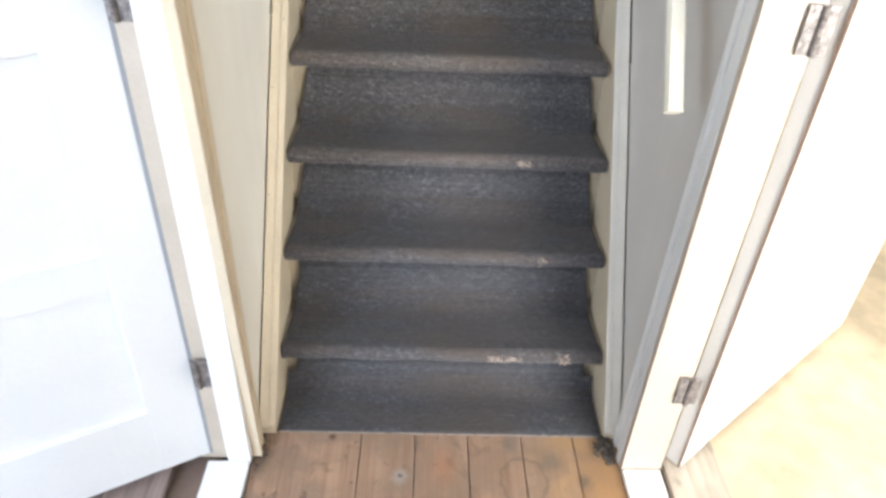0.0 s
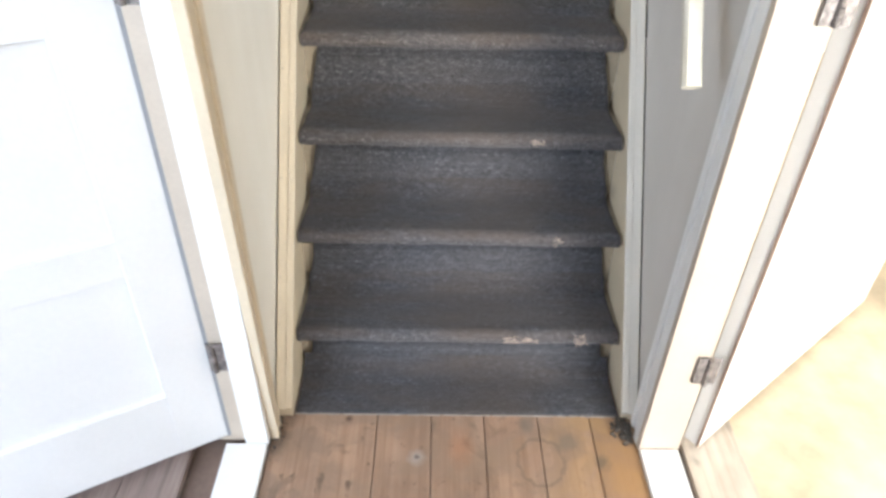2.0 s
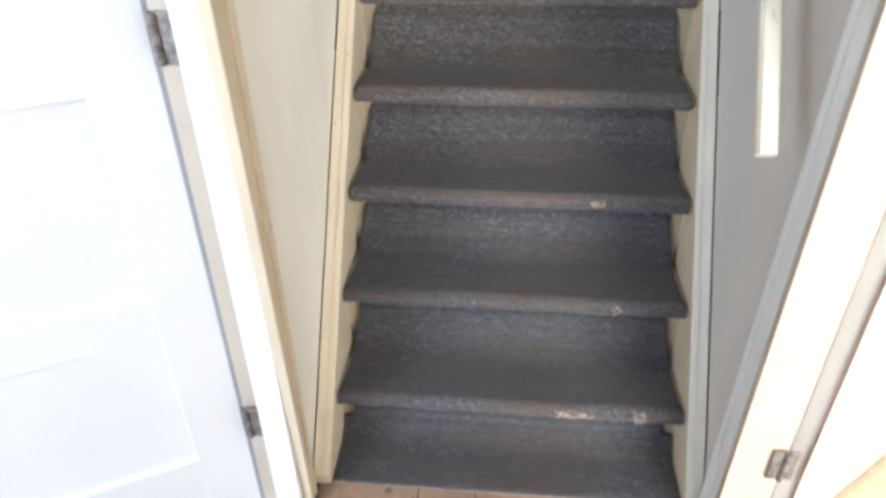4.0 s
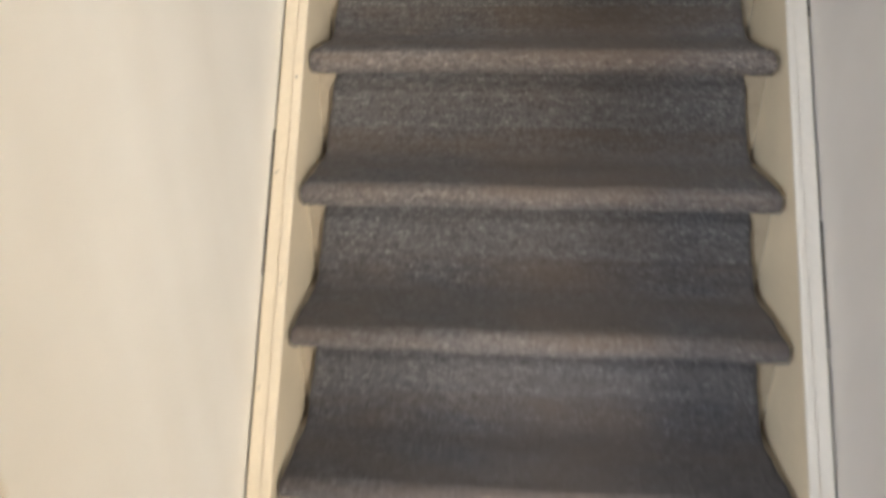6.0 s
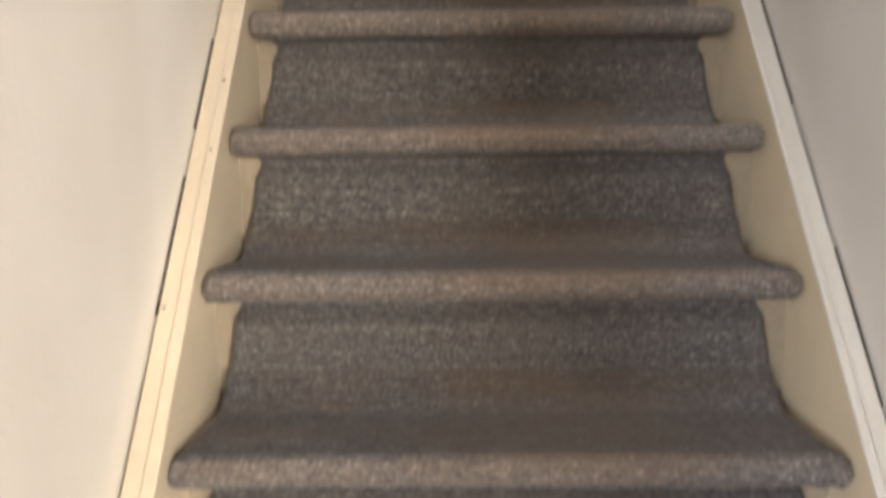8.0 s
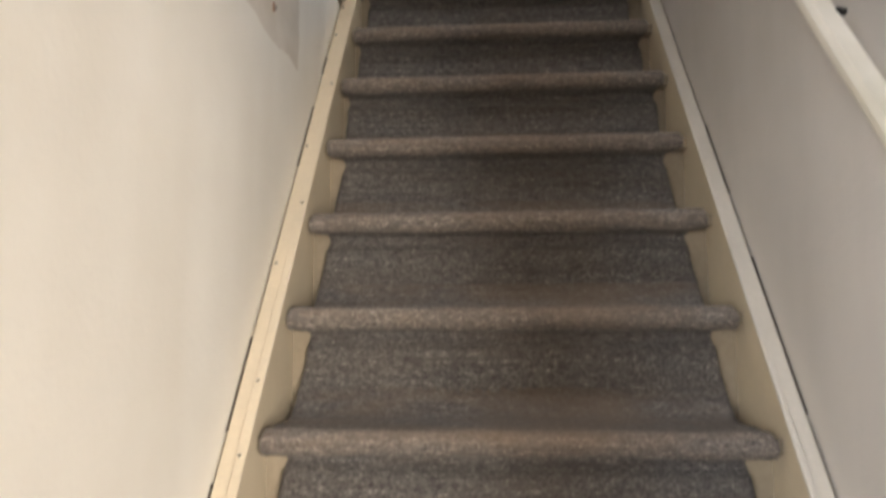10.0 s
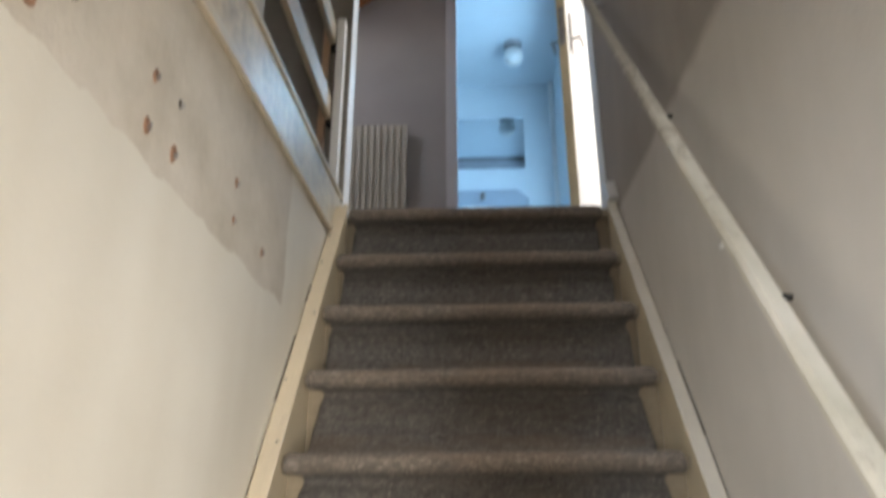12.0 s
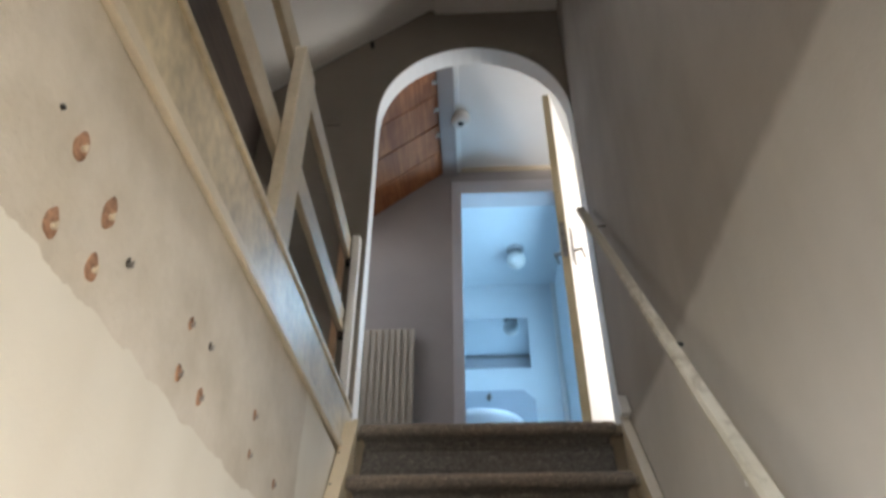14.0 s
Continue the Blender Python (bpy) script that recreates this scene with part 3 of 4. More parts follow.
structure("wall_landing_left", box(B(), -1.5, -1.4, ARCH_Y, BATH_Y + 0.1, TOP - 0.1, 3.95), GREYWALL, "pale landing side wall", "wall")
# bathroom shell
BC = 4.795
bm = box(B(), -0.9, 1.3, BATH_END, BATH_END + 0.1, TOP - 0.1, BC + 0.1)
structure("wall_bathroom_end", bm, BLUETILE, "pale bluish end wall of the bathroom", "wall")
structure("wall_bathroom_west", box(B(), -0.9, -0.8, BATH_Y + 0.1, BATH_END, TOP - 0.1, BC + 0.1), BLUETILE, "pale bluish bathroom side wall", "wall")
structure("wall_bathroom_east", box(B(), 0.62, 0.72, BATH_Y + 0.1, BATH_END, TOP - 0.1, BC + 0.1), BLUETILE, "pale bluish bathroom side wall", "wall")
win = tagged(new("window_bathroom"), "white framed bathroom window behind the door", "window", kind="structure")
for a, b, c, d in ((3.36, 3.395, 3.5, 4.4), (3.725, 3.76, 3.5, 4.4), (3.395, 3.725, 3.5, 3.54), (3.395, 3.725, 4.36, 4.4)):
    part("frame", box(B(), 0.60, 0.6195, a, b, c, d, 0.002), WHITE, win)
structure("ceiling_bathroom", box(B(), -0.9, 1.3, BATH_Y + 0.1, BATH_END + 0.1, BC, BC + 0.1), BLUETILE, "pale bathroom ceiling", "ceiling")

# ---- the staircase ----
def carpet_profile():
    """Side outline of one carpeted step, from the back of the tread over the nosing to the foot of its riser."""
    pts, turn = [], 0.050        # the carpet turns from riser to tread in a wide curve
    for i in range(13):
        a = math.pi / 2 * i / 12
        pts.append((GOING + 0.038 - turn + turn * math.cos(a), turn - 0.0015 - turn * math.sin(a)))
    pts += [(GOING + 0.038 - turn - i * (GOING + 0.017 - turn) / 16, -0.0015) for i in range(1, 16)]
    for i in range(13):
        a = math.pi / 2 + math.pi * i / 12
        pts.append((0.021 + 0.021 * math.cos(a), -0.021 + 0.021 * math.sin(a)))
    pts += [(0.032, -0.0422), (0.046, -0.043), (0.054, -0.047), (0.055, -0.057), (0.050, -0.065), (0.041, -0.072)]
    pts += [(0.039, -0.072 - (RISE - 0.070) * i / 18) for i in range(1, 19)]
    return pts


def carpet_step(k, cols=150):
    bm = B()
    grid = []
    for y, z in carpet_profile():
        if z > -0.022:
            ease = 0.22 * min(1.0, max(0.0, y / GOING)) + 0.26 * max(0.0, z) / 0.0485
        elif z > -0.046:
            ease = min(1.0, max(0.0, (y - 0.010) / 0.022))
        else:
            ease = 1.0 - 0.78 * min(1.0, max(0.0, -z - 0.05) / (RISE - 0.07)) ** 1.4
        half = HALF - 0.001 - (0.028 if k < 12 else 0.010) * ease
        row = []
        for i in range(cols + 1):
            u = -1 + 2 * i / cols
            x = u * half + noise.noise(Vector((k * 5.3 + u, y * 25, z * 25))) * 0.003 * abs(u) ** 6
            nz = noise.noise(Vector((x * 9 + k * 3.1, y * 18, z * 18))) * 0.0024 + noise.noise(Vector((x * 130, y * 130 + k, z * 130))) * 0.0016
            lip = 0.006 * max(0.0, (abs(u) - 0.985) / 0.015)
            row.append(bm.verts.new((x, y + nz * 0.8 + lip * (z < -0.046), z + nz - lip * (z > -0.022))))
        grid.append(row)
    for a, b in zip(grid, grid[1:]):
        for i in range(cols):
            bm.faces.new((a[i], a[i + 1], b[i + 1], b[i]))
    return bm


staircase = thing("staircase", "steep boxed stair with charcoal carpeted steps and cream strings", "staircase")
for k in range(1, STEPS + 1):
    y, z = k * GOING, k * RISE if k < STEPS else TOP
    low = FLOOR if k == 1 else z - RISE - 0.012
    back = GOING + 0.058 if k < STEPS else 0.12
    bm = prism(B(), [(y + 0.018, z - 0.013), (y + back, z - 0.013), (y + back, z - 0.033), (y + 0.018, z - 0.033)], "x", -0.3915, 0.408)
    part("tread", bm, TREADPAINT, staircase, "cream painted wooden tread")
    wide = 0.392 if k < STEPS else 0.4305
    part("riser", box(B(), -wide, max(wide, 0.408), y + 0.059, y + 0.071, low, z - 0.034), TREADPAINT, staircase, "cream painted wooden riser")
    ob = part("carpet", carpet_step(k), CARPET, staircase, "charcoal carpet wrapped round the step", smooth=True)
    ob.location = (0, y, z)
# lip of carpet lying on the floor at the foot
line = [(0.030, FLOOR - 0.004), (0.030, FLOOR + 0.003), (0.033, FLOOR + 0.006)]
line += [(0.033 + 0.011 * i, FLOOR + 0.006) for i in range(1, 9)]
line += [(GOING + 0.037 - 0.05 + 0.05 * math.sin(math.pi / 2 * i / 10), FLOOR + 0.056 - 0.05 * math.cos(math.pi / 2 * i / 10)) for i in range(11)]
bm, rows_up = B(), []
for y, z in line:
    rows_up.append([])
    for i in range(101):
        x = (-1 + i / 50) * (0.386 - 0.006 * max(0.0, z - FLOOR) / 0.056)
        nz = noise.noise(Vector((x * 9, y * 18, z * 18))) * 0.002 * (y > 0.034)
        rows_up[-1].append(bm.verts.new((x, y, z + nz)))
for a, b in zip(rows_up, rows_up[1:]):
    for i in range(100):
        bm.faces.new((a[i], a[i + 1], b[i + 1], b[i]))
part("carpet_lip", bm, CARPET, staircase, "carpet end lying on the boards", smooth=True)
bm = B()
for i in range(110):
    x = -0.384 + i * 0.007
    d = 0.0035 + 0.0025 * noise.noise(Vector((i * 0.37, 2.0, 0))) + 0.002 * noise.noise(Vector((i * 1.7, 5.0, 0)))
    if d > 0.0026:
        box(bm, x, x + 0.0068, 0.0312 - d, 0.031, FLOOR + 0.0008, FLOOR + 0.0030)
part("backing", bm, RAWEDGE, staircase, "pale frayed backing at the cut carpet edge")


def string_board(side, name):
    a, b = (0.390, 0.4285)
    x0, x1 = (a, b) if side > 0 else (-b, -a)
    y0, y1 = 0.024, 1.94
    top = lambda y: SLOPE * y + 0.012
    outline = [(y0, FLOOR), (0.30, FLOOR), (y1, top(y1) - 0.45), (y1, top(y1)), (y0, top(y0))]
    def drift(bm):
        """The string on the handrail side runs a little askew and is thinner towards the top."""
        for v in bm.verts:
            if side > 0 and v.co.x < 0.40:
                v.co.x += 0.011 * max(0.0, v.co.y - 0.2) / 1.74
        return bm

    board = part(name, drift(prism(B(), outline, "x", x0, x1)), STRING, staircase, "cream painted stair string")
    # moulded cap along the top edge
    bm = B()
    for u0, u1, h in ((0.0, 0.016, 0.012), (0.016, 0.0385, 0.006)):
        xa, xb = ((a - 0.002 + u0, a - 0.002 + u1) if side > 0 else (-(a - 0.002 + u1), -(a - 0.002 + u0)))
        prism(bm, [(y0 - 0.004, top(y0)), (y1, top(y1)), (y1, top(y1) + h), (y0 - 0.004, top(y0) + h)], "x", xa, xb, 0.002)
    part("string_cap", drift(bm), CREAM if side < 0 else OFFWHITE, board, "cream moulding along the string" if side < 0 else "white moulding along the string")


string_board(-1, "string")
string_board(1, "string")

# ---- doors at the foot of the stair ----
def hinge(parent, m, left=0.026, right=0.026):
    bm = B()
    box(bm, -left, -0.004, -0.002, 0.002, -0.037, 0.037, 0.001)
    box(bm, 0.004, right, -0.002, 0.002, -0.037, 0.037, 0.001)
    for i in range(5):
        rod(bm, (0, -0.004, -0.037 + i * 0.0148), (0, -0.004, -0.037 + i * 0.0148 + 0.0135), 0.0055, 10)
    for x in (-left * 0.6, right * 0.6):
        for z in (-0.025, 0.0, 0.025):
            rod(bm, (x, -0.003, z), (x, -0.001, z), 0.004, 8)
    ob = part("hinge", bm, HINGE, parent, "tarnished steel butt hinge")
    ob.matrix_basis = m
    return ob


def panel_leaf(name, width, height, thick, label, group):
    """A painted leaf with three sunk panels; the hinge line is its origin, it runs along +x and its face looks to -y."""
    leaf = thing(name, label, "door", group)
    bm = B()
    rails = ((0.0, 0.185), (0.503, 0.585), (0.938, 1.06), (height - 0.12, height))
    for x0, x1 in ((0, 0.105), (width - 0.105, width)):
        box(bm, x0, x1, 0, thick, 0, height, 0.002)
    for z0, z1 in rails:
        box(bm, 0.104, width - 0.104, 0.001, thick - 0.001, z0 + 0.001, z1 - 0.001, 0.0015)
    part("frame", bm, WHITE, leaf)
    for (z0, z1), (z2, z3) in zip(rails, rails[1:]):
        part("panel", box(B(), 0.102, width - 0.102, 0.012, thick - 0.012, z1 - 0.003, z2 + 0.003), WHITE, leaf)
    return leaf


door_west = panel_leaf("panel_door", 0.82, 2.0, 0.038, "white painted panelled door standing open", "doors at the stair foot")
door_west.matrix_basis = pose(-0.519, -0.046, FLOOR + 0.017, 0, 0, 180 + 29) @ Matrix.Diagonal((1, -1, 1, 1))
door_east = panel_leaf("panel_door", 0.82, 2.0, 0.038, "white painted door swung wide open into the sunny room", "doors at the stair foot")
door_east.matrix_basis = pose(0.549, -0.063, FLOOR + 0.012, 0, 0, 39)

# coloured strips stand in for the shaded gaps beside both leaves' hinges
EDGE_SHADE = material("grey_edge_shade", (0.34, 0.35, 0.37), 0.6, vary=0.1)
GAP_SHADE = material("brown_gap_shade", (0.30, 0.21, 0.16), 0.6, vary=0.15)
part("edge_shade", box(B(), -0.004, 0.006, -0.002, 0.012, 0.0, 1.99), EDGE_SHADE, door_west, "grey strip for the shade on the leaf edge along the hinges")
# brown strip that paints the dark gap between jamb and leaf
part("gap_shade", box(B(), -0.0025, 0.001, -0.001, 0.005, 0.0, 1.99), GAP_SHADE, door_east, "brown strip for the shaded gap along the hinges")


def door_frame(name, x0, x1, y1, width, label, mat):
    fr = tagged(new(name), label, "door frame", kind="structure")
    part("jamb", box(B(), x0, x1, y1 - 0.018, y1, FLOOR, 2.05, 0.002), mat, fr)
    part("jamb", box(B(), x0, x1, y1 - width, y1 - width + 0.018, FLOOR, 2.05, 0.002), mat, fr)
    part("head", box(B(), x0, x1, y1 - width, y1, 2.05, 2.07, 0.002), mat, fr)
    deep = 0.045 if x0 < 0 else 0.0
    part("threshold", box(B(), x0 + 0.002 - deep, x1 - 0.002, y1 - width + 0.02, y1 - 0.02, FLOOR - 0.01, FLOOR + 0.012, 0.003), WHITE, fr, "white painted threshold")
    return fr


dl = door_frame("door_1", WALL_L - 0.050, WALL_L + 0.002, JL, 0.88, "white painted door frame in the hall", WHITE)
part("rebate", box(B(), WALL_L - 0.112, WALL_L - 0.0505, JL - 0.002, JL + 0.029, FLOOR, 2.05), REBATE, dl, "beige rebate behind the hinges")
part("jamb_core", box(B(), WALL_L - 0.050, WALL_L - 0.001, JL + 0.001, JL + 0.029, FLOOR, 2.05), WHITE, dl)
dr = door_frame("door_2", WALL_R - 0.02, WALL_R + 0.072, JR, 0.88, "pinkish cream painted door frame in the hall", JAMB)
for z in (0.295, 1.045, 1.75):
    hinge(dl, pose(WALL_L - 0.074, JL - 0.015, z + 0.012), 0.012, 0.026)
    hinge(dr, pose(WALL_R + 0.069, JR - 0.023, z + 0.005), 0.024, 0.022)
# architraves on the stair side
def architrave(parent, x0, x1, ya, yb, mat, lean=0.0):
    """A moulded board; lean widens it towards the top on the side of the opening."""
    bm = B()
    out = 1 if x1 > x0 else -1
    base, deep = x0, abs(x1 - x0)
    for a, b, h in ((0.0, 0.32, 1.0), (0.32, 0.72, 0.62), (0.72, 1.0, 0.85)):
        u, v = base, base + out * deep * h
        box(bm, min(u, v), max(u, v), ya + (yb - ya) * a, ya + (yb - ya) * b, FLOOR, 2.12, 0.0025)
    for v in bm.verts:
        v.co.y -= lean * (yb - v.co.y) / (yb - ya) * (v.co.z - FLOOR)
    part("architrave", bm, mat, parent, "moulded cream architrave")


architrave(dl, WALL_L, WALL_L + 0.022, JL, JL + 0.044, CREAM, 0.039)
architrave(dr, WALL_R, WALL_R - 0.022, JR, JR + 0.07, WHITE)

# ---- handrail ----
rail = thing("handrail", "narrow white painted wooden handrail along the grey wall", "handrail")


def rail_z(y):
    return 0.898 + 1.318 * y


def rail_x(y):
    """Inner face of the bar, which runs slightly askew to the wall."""
    return 0.330 + 0.0212 * y


bm = B()
y0, y1, n = -0.008, 1.99, 60
rings = []
for i in range(n + 1):
    y = y0 + (y1 - y0) * i / n
    w = 0.0115 + 0.0012 * noise.noise(Vector((y * 6, 0, 0)))
    xa = rail_x(y) + 0.001 * noise.noise(Vector((y * 5, 3, 0)))
    xb = xa + 0.0315
    hi, lo = (y - w * 0.80, rail_z(y) + w * 0.60), (y + w * 0.80, rail_z(y) - w * 0.60)
    c = 0.005
    ring = [(xa + c, *hi), (xb - c, *hi), (xb, hi[0] + c, hi[1] - c), (xb, lo[0] - c, lo[1] + c), (xb - c, *lo), (xa + c, *lo), (xa, lo[0] - c, lo[1] + c), (xa, hi[0] + c, hi[1] - c)]
    rings.append([bm.verts.new(q) for q in ring])
for a, b in zip(rings, rings[1:]):
    for e in range(8):
        bm.faces.new((a[e], a[(e + 1) % 8], b[(e + 1) % 8], b[e]))
bm.faces.new(rings[0]), bm.faces.new(rings[-1][::-1])
part("bar", bm, RAILPAINT, rail, "chipped painted wooden bar")
for y in (0.14, 1.84):
    z, x = rail_z(y), rail_x(y) + 0.030
    part("bracket", rod(B(), (x, y, z), (WALL_R + 0.001, y + 0.004, z + 0.004), 0.0055, 12), WHITE if y < 1.0 else STEEL, rail, "small pin fixing it to the wall")
for y in (0.862, 1.235):
    z, x = rail_z(y), rail_x(y) + 0.030
    part("screw", rod(B(), (x - 0.004, y - 0.011, z + 0.006), (x + 0.006, y - 0.008, z + 0.005), 0.0045, 10), DARK, rail, "dark screw head")

# ---- fascia and balustrade on the left of the stairwell ----
def beam_low(y):
    return 2.507 + 0.045 * (y - 0.37)


def beam_top(y):
    return 2.668 + 0.036 * (y - 0.48)


ya, yb = -0.1, ARCH_Y - 0.002
structure("beam", prism(B(), [(ya, beam_low(ya) + 0.004), (yb, beam_low(yb) + 0.004), (yb, beam_top(yb)), (ya, beam_top(ya))], "x", WALL_L - 0.05, WALL_L + 0.006, 0.006), BEAM, "old cream painted edge beam of the attic floor", "beam")
yb = ARCH_Y - 0.05
structure("trim_beam", prism(B(), [(ya, beam_low(ya) - 0.012), (yb, beam_low(yb) - 0.012), (yb, beam_low(yb) + 0.012), (ya, beam_low(ya) + 0.012)], "x", WALL_L + 0.001, WALL_L + 0.015, 0.004), BEAD, "cream bead under the edge beam", "trim")
structure("trim_beam_top", prism(B(), [(ya, beam_top(ya) + 0.0005), (yb, beam_top(yb) + 0.0005), (yb, beam_top(yb) + 0.017), (ya, beam_top(ya) + 0.017)], "x", WALL_L - 0.04, WALL_L + 0.012, 0.004), BEAM, "cream capping on the edge beam", "trim")
# wall added for the dark attic gap, its darkness put into near-black boards
KNEEWOOD = timber("near_black_board", (0.11, 0.08, 0.062), (0.085, 0.062, 0.05), (0.06, 0.044, 0.036), 0.6)
structure("wall_knee", box(B(), -0.96, -0.93, -0.09, ARCH_Y - 0.01, TOP, roof_z(-0.945) - 0.02, 0.003), KNEEWOOD, "added near-black knee wall for the dark attic gap under the slope", "wall")
bal = thing("balustrade", "plain plank balustrade on the edge of the attic floor", "balustrade")
part("post", box(B(), -0.478, -0.448, 1.07, 1.19, 2.70, 3.345, 0.004), PLAINPOST, bal)
for z in (3.035, 3.345):
    part("rail", box(B(), -0.502, -0.480, 1.165, ARCH_Y - 0.022, z, z + 0.085, 0.004), PLAINPOST, bal)
    part("bracket", box(B(), -0.498, -0.470, ARCH_Y - 0.02, ARCH_Y - 0.002, z - 0.02, z + 0.02, 0.002), DARK, bal, "dark metal rail end bracket")
for z in (2.985, 3.315):
    part("rail", box(B(), -0.500, -0.4795, -0.09, 1.16, z, z + 0.085, 0.004), PLAINPOST, bal)
part("end_post", box(B(), -0.474, -0.446, ARCH_Y - 0.045, ARCH_Y - 0.003, 2.705, 3.44, 0.003), WHITE, bal, "white painted end post")
part("batten", box(B(), -0.525, -0.503, ARCH_Y - 0.03, ARCH_Y - 0.003, 2.705, 3.45, 0.002), PALEWOOD, bal, "raw timber batten")
# ---- landing: radiator, bathroom door, ceiling trims, detector ----
rad = thing("radiator", "cream ribbed panel radiator on the landing wall", "radiator")
part("panel", box(B(), -0.80, -0.345, BATH_Y - 0.045, BATH_Y - 0.03, TOP + 0.15, TOP + 1.02, 0.003), RADPAINT, rad)
for i in range(14):
    x = -0.79 + i * 0.0335
    part("rib", box(B(), x, x + 0.021, BATH_Y - 0.060, BATH_Y - 0.044, TOP + 0.155, TOP + 1.015, 0.004), RADPAINT, rad)
fr = tagged(new("door_3"), "pale painted bathroom door frame", "door frame", kind="structure")
part("jamb", box(B(), -0.131, -0.072, BATH_Y - 0.02, BATH_Y + 0.12, TOP, TOP + 2.08, 0.004), FRAMESHADE, fr)
part("jamb", box(B(), 0.66, 0.72, BATH_Y - 0.02, BATH_Y + 0.12, TOP, TOP + 2.08, 0.004), FRAMESHADE, fr)
part("head", box(B(), -0.072, 0.66, BATH_Y - 0.02, BATH_Y + 0.12, TOP + 1.98, TOP + 2.08, 0.004), FRAMESHADE, fr)
bath_door = thing("bathroom_door", "white flush bathroom door standing open to the landing", "door")
bath_door.matrix_basis = pose(0.66, BATH_Y - 0.03, TOP + 0.01, 0, 0, 180 + 68.6)
part("leaf", box(B(), 0, 0.80, 0, 0.038, 0, 1.975, 0.002), WHITE, bath_door)
part("edge_strip", box(B(), 0.8002, 0.803, 0.001, 0.037, 0.002, 1.973), EDGEWOOD, bath_door, "tan unpainted closing edge")
part("lock_plate", box(B(), 0.802, 0.805, 0.008, 0.030, 0.93, 1.12, 0.001), STEEL, bath_door, "brass lock plate")
for side in (-1, 1):
    bm = B()
    y = 0.019 + side * 0.021
    box(bm, 0.715, 0.755, min(y, y + side * 0.006), max(y, y + side * 0.006), 0.93, 1.12, 0.002)
    rod(bm, (0.735, y, 1.0), (0.735, y + side * 0.042, 1.0), 0.007)
    rod(bm, (0.742, y + side * 0.04, 1.0), (0.672, y + side * 0.04, 0.995), 0.006)
    part("handle", bm, STEEL, bath_door, "tarnished lever handle")

# roof boards, purlin and ceiling beads beyond the arch
slope = tagged(new("roof_slope"), "red-brown stained boards under the sloping roof", "roof boards", kind="structure")
ang = math.degrees(math.atan(0.80))
for i in range(5):
    y0 = ARCH_Y + 0.05 + i * 0.225
    bm = box(B(), -0.78, 0.0, 0, 0.219, 0, 0.02, 0.004)
    ob = part("board", bm, BROWNWOOD, slope)
    ob.matrix_basis = pose(FOLD, y0, CEIL - 0.020, 0, -ang, 0)
structure("roof_backing", prism(B(), [(FOLD, CEIL + 0.09), (-0.79, roof_z(-0.79) + 0.04), (-0.79, roof_z(-0.79) + 0.10), (FOLD, CEIL + 0.15)], "y", ARCH_Y + 0.04, BATH_Y + 0.1), DARKWOOD, "dark underlay above the boards", "roof")
structure("purlin", box(B(), -0.186, -0.095, ARCH_Y + 0.09, BATH_Y - 0.001, CEIL - 0.05, CEIL + 0.06, 0.005), MAUVEWALL, "grey painted purlin along the landing ceiling", "beam")
structure("trim_ceiling_long", box(B(), -0.0945, -0.068, ARCH_Y + 0.09, BATH_Y - 0.001, CEIL - 0.022, CEIL - 0.001, 0.003), WHITE, "white bead along the ceiling", "trim")
structure("trim_ceiling_end", box(B(), -0.066, 0.9, BATH_Y - 0.024, BATH_Y - 0.001, CEIL - 0.022, CEIL - 0.001, 0.003), CREAM, "cream bead above the bathroom door", "trim")
# hidden roof opening, added for the lamp on the landing's left
win = tagged(new("window_added_roof"), "added, unseen white roof window frame over the landing", "window", kind="structure")
for x0, x1, y0, y1 in ((-0.85, -0.79, ARCH_Y + 0.09, BATH_Y), (-1.41, -1.35, ARCH_Y + 0.09, BATH_Y), (-1.35, -0.85, ARCH_Y + 0.09, ARCH_Y + 0.2), (-1.35, -0.85, BATH_Y - 0.2, BATH_Y)):
    bm = prism(B(), [(x0, roof_z(x0)), (x1, roof_z(x1)), (x1, roof_z(x1) + 0.06), (x0, roof_z(x0) + 0.06)], "y", y0, y1)
    part("frame", bm, WHITE, win)
pegs = thing("peg_row", "row of small white knobs on the purlin", "pegs")
for i in range(3):
    bm = rod(B(), (-0.185, 2.45 + i * 0.2, CEIL - 0.036), (-0.212, 2.45 + i * 0.2, CEIL - 0.042), 0.011, 12)
    part("peg", bm, PLASTIC, pegs)
det = thing("smoke_detector", "round white smoke detector on the landing ceiling", "smoke detector")
part("housing", lathe(B(), [(0.034, -0.052), (0.046, -0.045), (0.053, -0.03), (0.055, -0.001)], (-0.062, 2.73, CEIL - 0.022), 28), PLASTIC, det, smooth=False)
part("sensor", lathe(B(), [(0.012, -0.060), (0.017, -0.056), (0.018, -0.051)], (-0.062, 2.73, CEIL - 0.022), 16), DARK, det, "dark sensor dome")

SPLASH = material("grey_blue_splashback", (0.42, 0.48, 0.56), 0.25, vary=0.04)
LAMPBASE = material("grey_metal_base", (0.42, 0.42, 0.43), 0.4, 0.3)
# ---- bathroom ----
mir = thing("bathroom_mirror", "plain frameless wall mirror above the basin", "mirror")
part("glass", box(B(), -0.35, 0.39, BATH_END - 0.012, BATH_END - 0.005, 4.095, 4.50, 0.001), MIRROR, mir)
part("backing", box(B(), -0.345, 0.385, BATH_END - 0.005, BATH_END - 0.0005, 4.10, 4.495), DARK, mir)
basin = thing("washbasin", "white ceramic washbasin with a raised back on the bathroom wall", "washbasin")
n = 32
